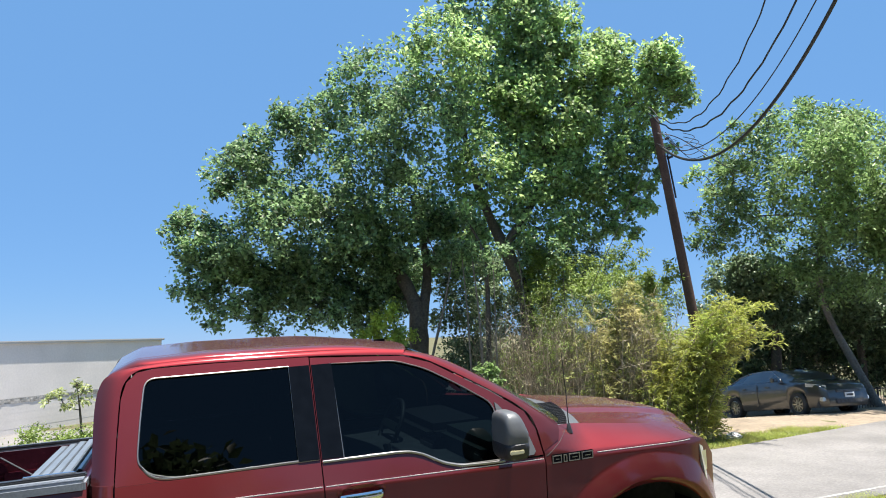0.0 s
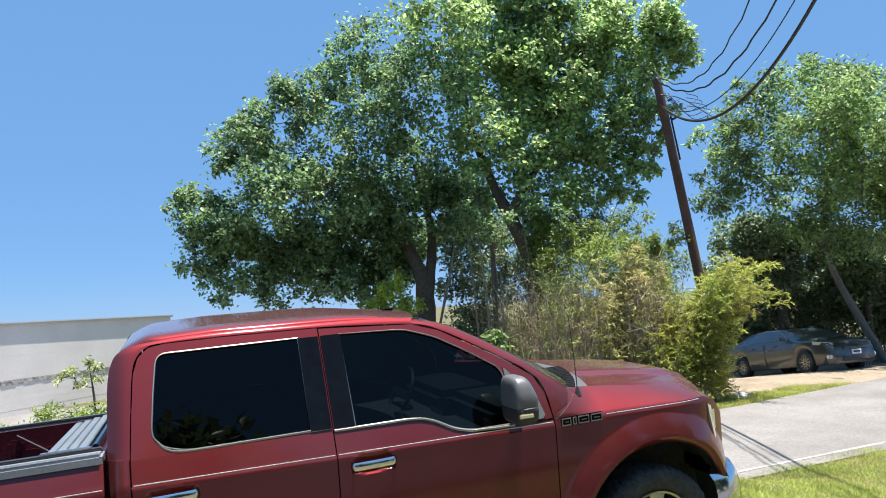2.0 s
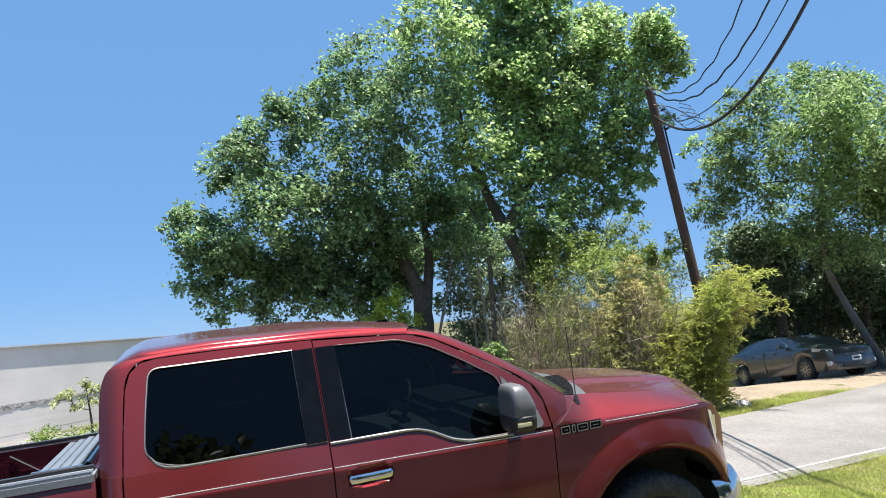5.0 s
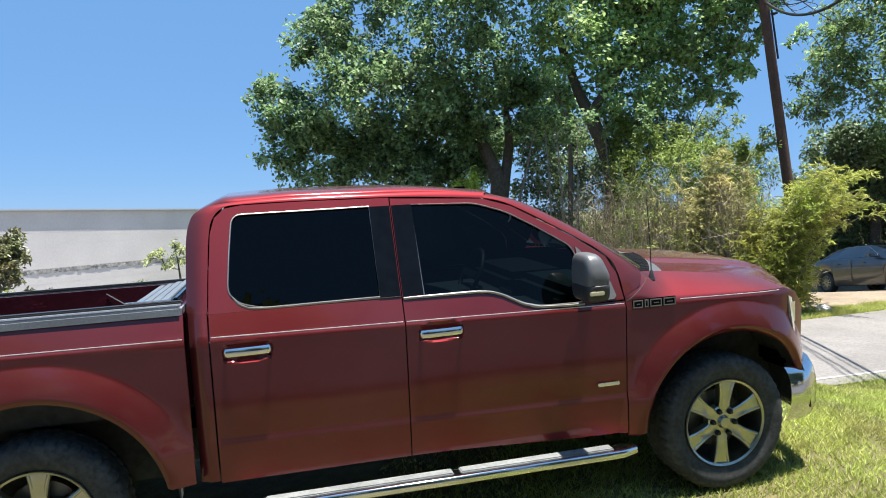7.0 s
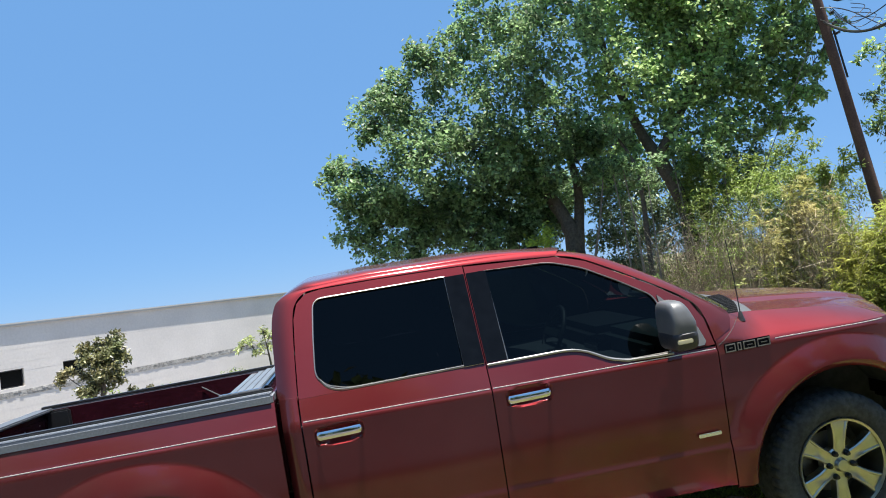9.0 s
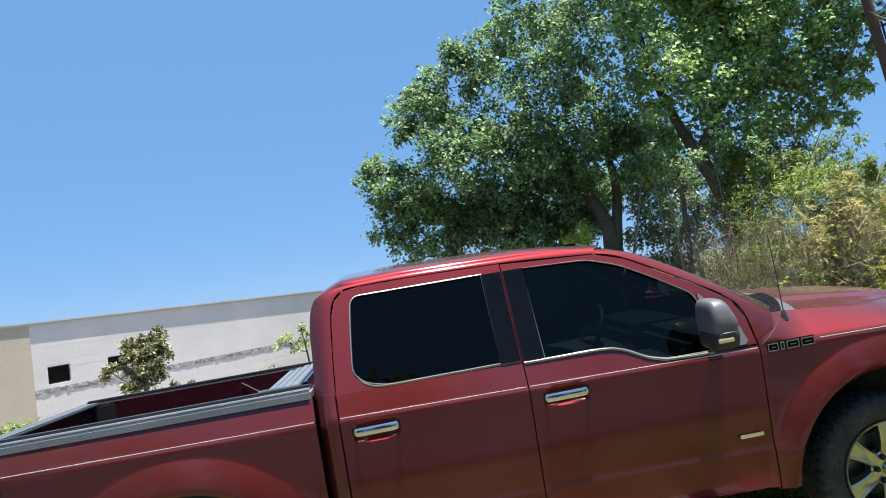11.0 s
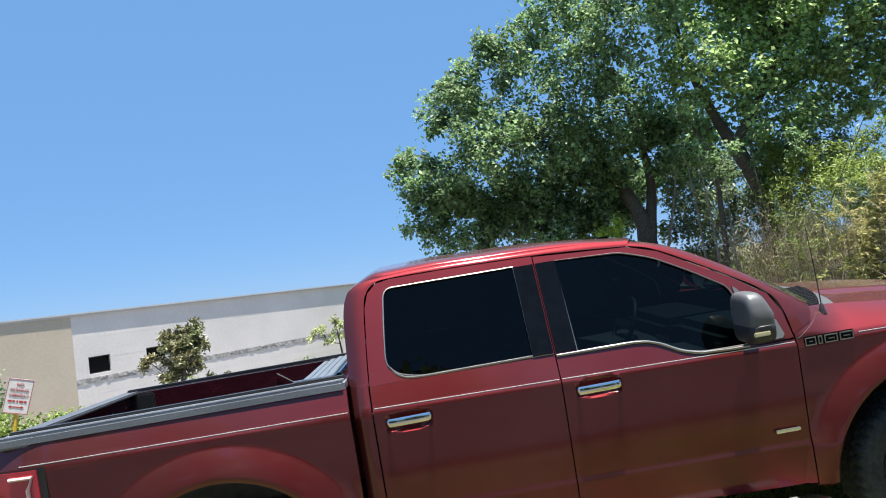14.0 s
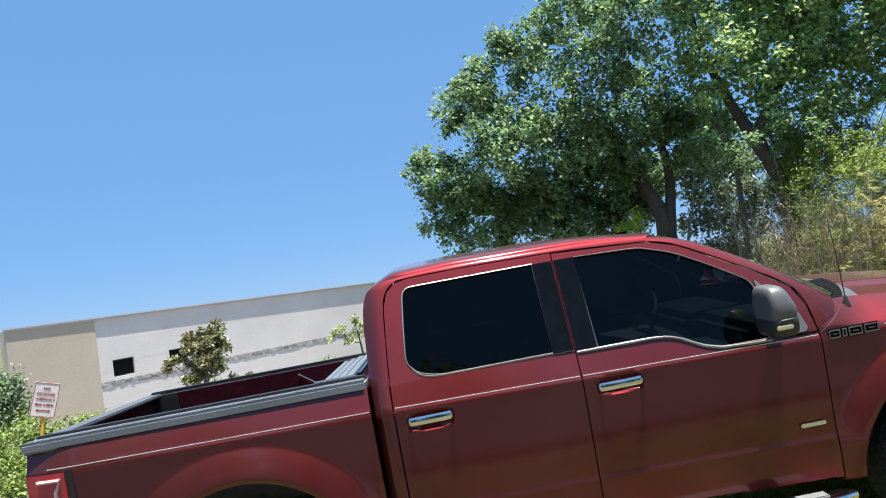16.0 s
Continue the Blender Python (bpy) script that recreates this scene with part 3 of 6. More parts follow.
for side in (-1, 1):
    d = build_door(side, True)
    build_door(side, False)
    build_mirror(side, d)
    # front fender with shoulder rolled in to the hood
    xs = columns(-0.6655, 0.60, 0.0, 0.56, 40)

    def fender(u, v, xs=xs, side=side):
        x = xs[round(u * (len(xs) - 1))]
        zb = arch(x, 0, 0.56, 0.43 if x < 0 else 0.62)
        zs = min(fender_top(x) - 0.03, crease(x) + 0.014)
        if v <= 0.7:
            z = zb + (zs - zb) * v / 0.7
            return (x, side * side_y(x, z), z)
        y, z = shoulder(x, (v - 0.7) / 0.3)
        return (x, side * y, z)

    bm = grid(len(xs) - 1, 40, fender)
    rim_inward(bm, (0, -side * 0.02, -0.015))
    fen = part("front_fender", bm, truck, "", M_PAINT, True)
    # painted sun glint carried on along the fender crease
    line = [(x, side * (side_y(x, crease(x) + 0.004) + 0.001), crease(x) + 0.006) for x in np.linspace(-0.33, 0.34, 20)]
    part("crease_line", sweep(line, 0.0026, 6, flat=(0.0012, 0.003)), fen, "fine white strip standing for sun glint on the crease", M_SIGN, True)
    # badge: dark plate with bright plain blocks
    y = side * (side_y(-0.5, 1.165) + 0.004)
    badge = part("badge", boxed((-0.632, y - 0.004, 1.140), (-0.362, y + 0.004, 1.194), 0.004), fen, "dark badge with bright outlined blocks", M_BLACKGLOSS, True)
    for k, (xa, xb) in enumerate(((-0.628, -0.570), (-0.558, -0.536), (-0.524, -0.454), (-0.442, -0.368))):
        za, zb, yy = 1.146, 1.188, y + side * 0.004
        part("badge_outline", wall_with_openings(xa, xb, za, zb, [(xa + 0.005, xb - 0.005, za + 0.005, zb - 0.005)], 0.004), badge, "bright outline", M_TRIM, at=pose(0, yy if side > 0 else yy - 0.004, 0))
        if k != 1:
            part("badge_bar", boxed((xa + 0.022, yy - 0.002, 1.164), (xb - 0.016, yy + 0.002, 1.169)), badge, "bright bar", M_TRIM)
    # wheel house lining
    for cx, w in ((0.0, 0.60), (REAR, 0.62)):
        lin = grid(20, 2, lambda u, v: (cx + w * math.cos(math.pi * u), side * ((0.93 if cx == 0.0 else 0.975) - 0.42 * v), 0.40 + w * math.sin(math.pi * u)))
        part("wheel_liner", lin, truck, "", M_DARK)
        back = [(cx + w * math.cos(math.pi * k / 20), 0.40 + w * math.sin(math.pi * k / 20)) for k in range(21)]
        part("wheel_liner", filled([back], lambda x, z: (x, side * 0.57, z)), truck, "", M_DARK)
        if cx == REAR:
            low = math.asin(0.42 / w)
            cap = [(cx + w * math.cos(low + (math.pi - 2 * low) * k / 16), 0.40 + w * math.sin(low + (math.pi - 2 * low) * k / 16)) for k in range(17)]
            part("wheel_liner", filled([cap], lambda x, z: (x, side * 0.80, z)), truck, "", M_DARK)
    # cab corner
    part("cab_corner", flank(-2.962, -2.872, lambda x: 0.49, lambda x: 1.33, side, nz=24, n=6), truck, "", M_PAINT, True)
    # bed side
    bm = flank(-4.715, -2.982, lambda x: arch(x, REAR, 0.58, 0.50), lambda x: 1.355, side, REAR, 0.58, 40, 50)
    bed_side = part("bed_side", bm, truck, "", M_PAINT, True)
    # painted sun glint carried on along the bed crease
    line = [(x, side * (side_y(x, crease(x) + 0.004) + 0.001), crease(x) + 0.006) for x in np.linspace(-4.6, -2.99, 30)]
    part("crease_line", sweep(line, 0.0026, 6, flat=(0.0012, 0.003)), bed_side, "fine white strip standing for sun glint on the crease", M_SIGN, True)
    # rail caps
    rail = boxed((-4.72, side * 0.87 - 0.095, 1.318), (-2.984, side * 0.87 + 0.097, 1.374), 0.012)
    part("bed_rail", rail, truck, "grey ribbed plastic rail cap", M_RAIL, True)
    for k in range(3):
        part("rail_rib", boxed((-4.71, side * (0.90 + k * 0.024) - 0.006, 1.373), (-2.99, side * (0.90 + k * 0.024) + 0.006, 1.378), 0.002), truck, "", M_RAIL)
    part("cover_track", boxed((-4.70, side * 0.81 - 0.03, 1.370), (-2.99, side * 0.81 + 0.03, 1.388), 0.006), truck, "black cover track", M_PLASTIC, True)
    # inner bed wall with pressed panels
    inner = boxed((-4.66, side * 0.775 - 0.012, 0.86), (-2.99, side * 0.775 + 0.012, 1.36))
    wall = part("bed_inner_wall", inner, truck, "dull dark ruby inner bed side", M_LINER)
    part("corner_post", boxed((-4.655, side * 0.745 - 0.02, 0.90), (-4.50, side * 0.745 + 0.02, 1.355), 0.012), wall, "black rear corner post", M_PLASTIC, True)
    part("cover_strut", sweep([(-3.62, side * 0.742, 1.33), (-3.40, side * 0.735, 1.17)], 0.005, 6), wall, "thin dark strut", M_CAP, True)
    for k in range(3):
        part("stake_boss", boxed((-4.10 + k * 0.42, side * 0.757 - 0.012, 1.06), (-4.00 + k * 0.42, side * 0.757 + 0.012, 1.30), 0.02), wall, "", M_LINER, True)
    for k in range(1, 4):
        part("pressed_panel", boxed((-4.5 + k * 0.42, side * 0.755 - 0.01, 1.12), (-4.22 + k * 0.42, side * 0.755 + 0.01, 1.23), 0.02), wall, "", M_LINER, True)
        part("tie_down", sweep([(-4.12 + k * 0.42, side * 0.755, 1.05), (-4.12 + k * 0.42, side * 0.73, 1.08), (-4.12 + k * 0.42, side * 0.755, 1.12)], 0.008, 6), wall, "small dark tie-down", M_STEEL, True)
    # A pillar, roof rail and rear pillar outside the doors
    inner = [(-2.869, 1.33), (-2.858, 1.5), (-2.840, 1.70), (-2.815, 1.779), (-2.764, 1.823), (-2.685, 1.835), (-2.4, 1.837), (-1.9, 1.8285), (-1.6, 1.811), (-1.388, 1.795)]
    outer = [(-2.968, 1.33), (-2.962, 1.52), (-2.955, 1.66), (-2.935, 1.755), (-2.89, 1.812), (-2.76, 1.845), (-2.43, 1.858), (-1.9, 1.850), (-1.6, 1.839), (-1.37, 1.820)]
    inner, outer = soft([(x, 0, z) for x, z in inner], 5), soft([(x, 0, z) for x, z in outer], 5)
    nr = len(inner) - 1

    def rail_f(u, v, inner=inner, outer=outer, nr=nr, side=side):
        p = inner[round(u * nr)].lerp(outer[round(u * nr)], v)
        return (p.x, side * (glasshouse_y(p.z) + 0.002 - tuck(u) * v ** 2.4), p.z)

    bm = grid(nr, 6, rail_f)
    part("cab_side_frame", bm, truck, "", M_PAINT, True)
    pillar = [(-1.37, 1.820), (-1.15, 1.745), (-0.9, 1.60), (-0.62, 1.42), (-0.54, 1.352), (-0.60, 1.275), (-0.645, 1.205), (-0.6695, 1.195), (-0.678, 1.345), (-0.727, 1.439), (-0.895, 1.556), (-1.23, 1.747), (-1.388, 1.796)]
    p_in = soft([(-1.388, 0, 1.796), (-1.23, 0, 1.747), (-0.895, 0, 1.556), (-0.727, 0, 1.439), (-0.682, 0, 1.345), (-0.6695, 0, 1.215)], 6)
    p_out = soft([(-1.37, 0, 1.822), (-1.15, 0, 1.756), (-0.86, 0, 1.592), (-0.63, 0, 1.430), (-0.53, 0, 1.345), (-0.56, 0, 1.262)], 6)

    def pillar_f(u, v, p_in=p_in, p_out=p_out, side=side):
        k = round(u * (len(p_in) - 1))
        p = p_in[k].lerp(p_out[k], v)
        return (p.x, side * (glasshouse_y(p.z) + 0.003 - 0.045 * v ** 2.2 * (1 - 0.75 * step(0.72, 1.0, u))), p.z)

    bm = grid(len(p_in) - 1, 6, pillar_f)
    rim_inward(bm, (0, -side * 0.03, 0))
    part("windshield_pillar", bm, truck, "", M_PAINT, True)
    part("pillar_trim", filled([pillar], on_glasshouse(side, -0.042)), truck, "grey inner pillar trim", M_CABIN_GREY)
    # running board
    run = [(-2.78, side * 1.02, 0.36), (-2.70, side * 1.08, 0.375), (-1.7, side * 1.085, 0.375), (-0.78, side * 1.08, 0.375), (-0.69, side * 1.02, 0.36)]
    board = part("running_board", sweep(run, 0.05, 20, flat=(0.062, 0.026), square=0.45), truck, "bright tubular running board", M_CHROME, True)
    for xa, xb in ((-2.66, -1.72), (-1.68, -0.82)):
        part("step_pad", boxed((xa, side * 1.085 - 0.034, 0.399), (xb, side * 1.085 + 0.034, 0.413), 0.005), board, "pale grey grip pad", M_STEP)
    # head lamp and tail lamp
    head = grid(10, 10, lambda u, v: (0.42 + 0.18 * u + 0.03 * v * (1 - u), side * (side_y(0.42 + 0.17 * u, 1.0) + 0.008 - 0.12 * u * u), 1.115 - 0.09 * u - (0.20 + 0.1 * u) * v))
    rim_inward(head, (-0.02, -side * 0.05, 0))
    lamp = part("head_lamp", head, truck, "clear glazed head lamp", M_LAMP, True)
    part("turn_lens", grid(4, 4, lambda u, v: (0.44 + 0.05 * u, side * (side_y(0.44 + 0.05 * u, 1.0) + 0.011), 1.07 - 0.12 * v)), lamp, "pale amber lens", M_AMBER)
    tail = grid(8, 8, lambda u, v: (-4.712 + 0.205 * u, side * (side_y(-4.70 + 0.2 * u, 1.1) + 0.012), 1.212 - 0.03 * u * 0 - 0.33 * v))
    rim_inward(tail, (0, -side * 0.03, 0))
    tl = part("tail_lamp", tail, truck, "red tail lamp", M_TAIL, True)
    part("lamp_gasket", grid(6, 6, lambda u, v: (-4.714 + 0.245 * u, side * (side_y(-4.70 + 0.24 * u, 1.1) + 0.004), 1.222 - 0.35 * v)), tl, "black lamp surround", M_PLASTIC, True)
    cee = [(-4.65, 1.18), (-4.53, 1.18), (-4.56, 1.12), (-4.56, 1.0), (-4.53, 0.93), (-4.65, 0.93)]
    part("clear_lens", sweep([(x, side * (side_y(x, 1.1) + 0.018), z) for x, z in cee], 0.010, 6), tl, "milky C-shaped lens", M_TAILWHITE, True)


EDGE_X, EDGE_Z = (-2.962, -2.955, -2.935, -2.89, -2.76, -2.43, -1.9, -1.6, -1.37), (1.52, 1.66, 1.755, 1.812, 1.845, 1.858, 1.850, 1.839, 1.820)


def roof_f(u, v):
    x = -2.905 + 1.535 * u ** 1.2
    s = 2 * v - 1
    a = abs(s)
    ze = float(np.interp(x, EDGE_X, EDGE_Z))
    half = glasshouse_y(ze) + 0.002 - (0.052 - 0.042 * step(-2.86, -2.7, x))
    k = max(0.0, (a - 0.87) / 0.13)
    y = half * (a if a < 0.87 else 0.87 + 0.13 * math.sin(k * math.pi / 2))
    fade = step(-2.95, -2.75, x)
    fade *= 1 - 0.8 * step(-1.8, -1.37, x)
    rise = (0.030 * math.cos(k * math.pi / 2) + 0.004 * (1 - a * a)) * fade
    groove = -0.004 * math.exp(-((a - 0.80) / 0.02) ** 2) * fade
    front = step(0.75, 1.0, u) * 0.14 * (1 - s * s)
    return (x + front, math.copysign(y, s), ze + rise + groove)


part("roof", grid(70, 90, roof_f), truck, "", M_PAINT, True)


def shield_f(u, v):
    s = 2 * v - 1
    xe, ze = -1.36 + 0.82 * u, 1.822 - (0.47 * u)
    xe += 0.06 * math.sin(math.pi * u)
    y = (glasshouse_y(ze) - 0.015) * s
    xc, zc = -1.235 + 0.985 * u, 1.818 - 0.498 * u + 0.02 * math.sin(math.pi * u)
    k = 1 - abs(s) ** 2.2
    return (xe + (xc - xe) * k, y, ze + (zc - ze) * k)


part("windshield", grid(16, 24, shield_f), truck, "raked clear windshield", M_WINDSHIELD, True)


def hood_z(x, y):
    s = abs(y) / 0.81
    zc = float(np.interp(x, (-0.6, -0.3, 0.1, 0.4, 0.6, 0.72, 0.80), (1.365, 1.345, 1.308, 1.275, 1.243, 1.20, 1.10)))
    return zc - 0.062 * s ** 3 - 0.022 * step(0.42, 0.55, s) * step(-0.5, -0.1, x)


def hood_f(u, v):
    s = 2 * v - 1
    y = 0.812 * s
    x0 = -0.37 + 0.14 * (1 - abs(s) ** 2.2)
    x1 = 0.80 - 0.24 * abs(s) ** 2.5
    x = x0 + (x1 - x0) * u
    return (x, y, hood_z(x + 0.22 * abs(s) ** 2.5 * u, y))


bm = grid(40, 48, hood_f)
rim_inward(bm, (0, 0, -0.03))
part("hood", bm, truck, "", M_PAINT, True)
cowl = part("cowl", grid(8, 24, lambda u, v: (-0.66 + 0.24 * (1 - abs(2 * v - 1) ** 2.2) + (0.34 - 0.1 * (1 - abs(2 * v - 1) ** 2)) * u, 0.815 * (2 * v - 1), 1.365 - 0.03 * u - 0.045 * abs(2 * v - 1) ** 2)), truck, "light grey louvred cowl panel", M_COWL, True)
for k in range(14):
    y = -0.76 + k * 0.04
    s = abs(y) / 0.815
    x = -0.66 + 0.24 * (1 - s ** 2.2)
    part("louvre", boxed((x + 0.09, y - 0.007, 1.335 - 0.045 * s * s), (x + 0.24, y + 0.007, 1.357 - 0.045 * s * s), 0.003), cowl, "dark louvre", M_PLASTIC)
for y0 in (-0.55, 0.1):
    part("wiper", sweep([(-0.40, y0, 1.335), (-0.47, y0 + 0.3, 1.37), (-0.44, y0 + 0.55, 1.355)], 0.010, 6), cowl, "black wiper arm", M_PLASTIC, True)
AY, AZ = shoulder(-0.44, 0.72)
ant = part("antenna", sweep([(-0.44, -AY, AZ - 0.01), (-0.44, -AY, AZ + 0.01), (-0.44, -AY, AZ + 0.04), (-0.44, -AY, AZ + 0.045)], [0.022, 0.016, 0.009, 0.006], 10), truck, "black whip antenna", M_PLASTIC, True)
part("mast", sweep([(-0.44, -AY, AZ + 0.03), (-0.445, -AY, 1.5), (-0.46, -AY, 1.74)], [0.0032, 0.0028, 0.002], 6), ant, "", M_PLASTIC)
for side in (-1, 1):
    seam = [(x, side * shoulder(x, w)[0], shoulder(x, w)[1]) for x, w in zip(np.linspace(-0.45, -0.655, 12), np.linspace(0.86, 0.02, 12))]
    part("panel_seam", sweep(seam, 0.0014, 5), truck, "dark panel joint", M_CABIN)
# small fin on the roof
part("roof_antenna", boxed((-1.36, -0.035, 1.826), (-1.27, 0.035, 1.846), 0.009), truck, "small low roof antenna", M_BLACKGLOSS, True)

# cab back wall and rear glass
part("cab_back", filled([[(-0.87, 1.30), (-0.69, 1.79), (0.69, 1.79), (0.87, 1.30)], [(-0.66, 1.40), (-0.58, 1.70), (0.58, 1.70), (0.66, 1.40)]], lambda x, z: (-2.905, x, z), (0.03, 0, 0)), truck, "", M_PAINT)
part("rear_glass", filled([[(-0.66, 1.40), (-0.58, 1.74), (0.58, 1.74), (0.66, 1.40)]], lambda x, z: (-2.895, x, z)), truck, "dark rear window", M_GLASS_DARK)
part("cab_back_lower", boxed((-2.965, -0.88, 0.50), (-2.94, 0.88, 1.31)), truck, "", M_PAINT)
# body core, chassis
part("body_core", boxed((-2.93, -0.90, 0.46), (-0.60, 0.90, 1.12)), truck, "", M_DARK)
part("engine_bay", boxed((-0.58, -0.44, 0.42), (0.56, 0.44, 1.16)), truck, "", M_DARK)
part("chassis", boxed((-4.6, -0.42, 0.42), (0.62, 0.42, 0.60)), truck, "", M_DARK)
for cx in (0.0, REAR):
    part("axle", sweep([(cx, -0.72, 0.405), (cx, 0.72, 0.405)], 0.055, 10), truck, "", M_DARK, True)
part("bed_floor", boxed((-4.66, -0.77, 0.83), (-2.98, 0.77, 0.87)), truck, "", M_PLASTIC)
part("bed_front", boxed((-3.01, -0.78, 0.85), (-2.985, 0.78, 1.36)), truck, "", M_LINER)
gate = part("tailgate", boxed((-4.735, -0.80, 0.80), (-4.665, 0.80, 1.362), 0.012), truck, "", M_PAINT, True)
part("gate_cap", boxed((-4.745, -0.81, 1.350), (-4.615, 0.81, 1.372), 0.008), gate, "dark grey tailgate cap", M_CAP, True)
part("gate_panel", boxed((-4.665, -0.765, 0.87), (-4.655, 0.765, 1.345), 0.004), gate, "", M_LINER)
for z in (1.30, 1.215, 1.13):
    part("gate_rib", boxed((-4.656, -0.75, z - 0.012), (-4.640, 0.75, z + 0.012), 0.006), gate, "pressed tailgate rib", M_LINER, True)
for k in range(6):
    part("gate_bolt", spin([(0.0005, 0.006), (0.008, 0.004), (0.010, 0.0)], 8), gate, "pale bolt", M_STEEL, True, pose(-4.655, -0.6 + 0.24 * k, 1.258, 0, 0, -90))
part("rear_bumper", boxed((-4.95, -0.93, 0.55), (-4.74, 0.93, 0.75), 0.03), truck, "chrome rear bumper", M_CHROME, True)

# folded bed cover at the cab
cover = part("folded_cover", boxed((-3.27, -0.77, 1.325), (-3.0, 0.77, 1.345), 0.005), truck, "folded grey ribbed bed cover", M_TONNEAU, True)
for k in range(4):
    x = -3.255 + k * 0.055
    part("cover_slat", boxed((x - 0.021, -0.768, 1.345 + 0.009 * k), (x + 0.021, 0.768, 1.357 + 0.009 * k), 0.004), cover, "", M_TONNEAU, True)
part("cover_panel", boxed((-3.04, -0.768, 1.345), (-3.012, 0.768, 1.40), 0.006), cover, "dark folded cover edge", M_BLACKGLOSS, True)
part("cover_edge", boxed((-3.26, -0.82, 1.387), (-3.04, -0.788, 1.397), 0.003), cover, "bright cover end trim", M_CHROME)

# front end
part("grille", boxed((0.60, -0.62, 0.72), (0.72, 0.62, 1.10), 0.03), truck, "chrome bar grille", M_CHROME, True)
part("front_panel", boxed((0.5, -0.78, 0.62), (0.62, 0.78, 1.10), 0.03), truck, "", M_BLACKGLOSS, True)


BUMPER_S, BUMPER_X, BUMPER_Y = (0, 0.45, 0.68, 0.80, 0.90, 1.0), (0.82, 0.80, 0.745, 0.675, 0.575, 0.48), (0, 0.50, 0.77, 0.885, 0.945, 0.965)


def bumper_f(u, v):
    s = 2 * u - 1
    x, y = float(np.interp(abs(s), BUMPER_S, BUMPER_X)), float(np.interp(abs(s), BUMPER_S, BUMPER_Y))
    a = -1.2 + 2.4 * v
    tuck_in = 0.07 * (1 - math.cos(a))
    side_on = min(1.0, max(0.0, (abs(s) - 0.6) / 0.35))
    return (x - tuck_in * (1 - 0.6 * side_on), math.copysign(y - tuck_in * side_on, s), 0.505 + (0.185 - 0.02 * side_on) * math.sin(a) / 0.93)


bm = grid(40, 12, bumper_f)
rim_inward(bm, (-0.05, 0, 0))
part("front_bumper", bm, truck, "polished chrome front bumper", M_CHROME, True)
part("air_dam", boxed((0.40, -0.66, 0.27), (0.54, 0.66, 0.46), 0.03), truck, "black lower air dam", M_PLASTIC, True)


# wheels
def build_wheel(cx, side):
    w = part("wheel", spin([(0.255, 0.10), (0.262, 0.118), (0.258, 0.126), (0.246, 0.118), (0.238, 0.05), (0.236, -0.11), (0.262, -0.12)], 64), truck, "six-spoke alloy wheel with all-terrain tyre", M_ALLOY, True, pose(cx, side * 0.86, 0.405, 0, 0, 0 if side > 0 else 180))
    sect = [(0.262, 0.112), (0.285, 0.128), (0.33, 0.138), (0.366, 0.134), (0.383, 0.126), (0.395, 0.114), (0.400, 0.098), (0.402, 0.062), (0.402, 0.056), (0.403, 0.030), (0.403, 0.004), (0.403, -0.004), (0.403, -0.030), (0.402, -0.056), (0.402, -0.062), (0.400, -0.098), (0.395, -0.114), (0.366, -0.134), (0.33, -0.138), (0.262, -0.112)]
    tyre, rings, turns = bmesh.new(), [], 176
    for i in range(turns):
        ring = []
        for k, (r, y) in enumerate(sect):
            # blocks and grooves, staggered from band to band
            groove = k in (8, 13, 10, 11) or (i + (2 if abs(y) < 0.06 else 0)) % 4 == 0
            if 4 <= k <= 16:
                r -= (0.010 if groove else 0.0) * (0.5 if k in (4, 16) else 1.0)
            a = 2 * math.pi * (i + 0.25 * (y > 0)) / turns
            ring.append(tyre.verts.new((r * math.cos(a), y, r * math.sin(a))))
        rings.append(ring)
    for i in range(turns):
        for k in range(len(sect) - 1):
            tyre.faces.new((rings[i][k], rings[(i + 1) % turns][k], rings[(i + 1) % turns][k + 1], rings[i][k + 1]))
    part("tyre", tyre, w, "black knobbly tyre", M_RUBBER, True)
    part("brake", spin([(0.001, 0.0), (0.17, 0.0), (0.17, -0.03), (0.001, -0.03)], 32), w, "dark brake disc", M_STEEL)
    part("wheel_back", spin([(0.001, -0.06), (0.238, -0.06)], 32), w, "", M_DARK)
    for k in range(6):
        a = math.pi / 3 * k + math.pi / 6 + 0.09
        bm = bmesh.new()
        prof = [(0.04, 0.026, 0.092), (0.085, 0.036, 0.10), (0.13, 0.036, 0.106), (0.19, 0.043, 0.112), (0.232, 0.052, 0.114), (0.252, 0.062, 0.112)]
        rows = []
        for r, h, y in prof:
            cut = 0.007 if r > 0.1 else 0.0
            rows.append([bm.verts.new((r, y + dy, sg)) for dy, sg in ((-0.055, -h), (-0.006, -h), (0, -h + 0.006), (0, -h + 0.013), (-cut, -h + 0.018), (-cut, h - 0.018), (0, h - 0.013), (0, h - 0.006), (-0.006, h), (-0.055, h))])
        for i in range(len(rows) - 1):
            for j in range(9):
                bm.faces.new((rows[i][j], rows[i + 1][j], rows[i + 1][j + 1], rows[i][j + 1]))
        part("spoke", bm, w, "", M_ALLOY, True, Matrix.Rotation(-a, 4, "Y"))
        part("lug_nut", spin([(0.0005, 0.124), (0.010, 0.123), (0.0165, 0.110), (0.0165, 0.08)], 10), w, "dark lug nut", M_NUT, True, Matrix.Translation((0.072 * math.cos(a + math.pi / 6), 0, 0.072 * math.sin(a + math.pi / 6))))
    part("hub_cap", spin([(0.0005, 0.122), (0.030, 0.120), (0.036, 0.110), (0.040, 0.098), (0.088, 0.096), (0.096, 0.088), (0.097, 0.04)], 32), w, "", M_ALLOY, True)


for cx in (-0.035, REAR - 0.015):
    for side in (-1, 1):
        build_wheel(cx, side)

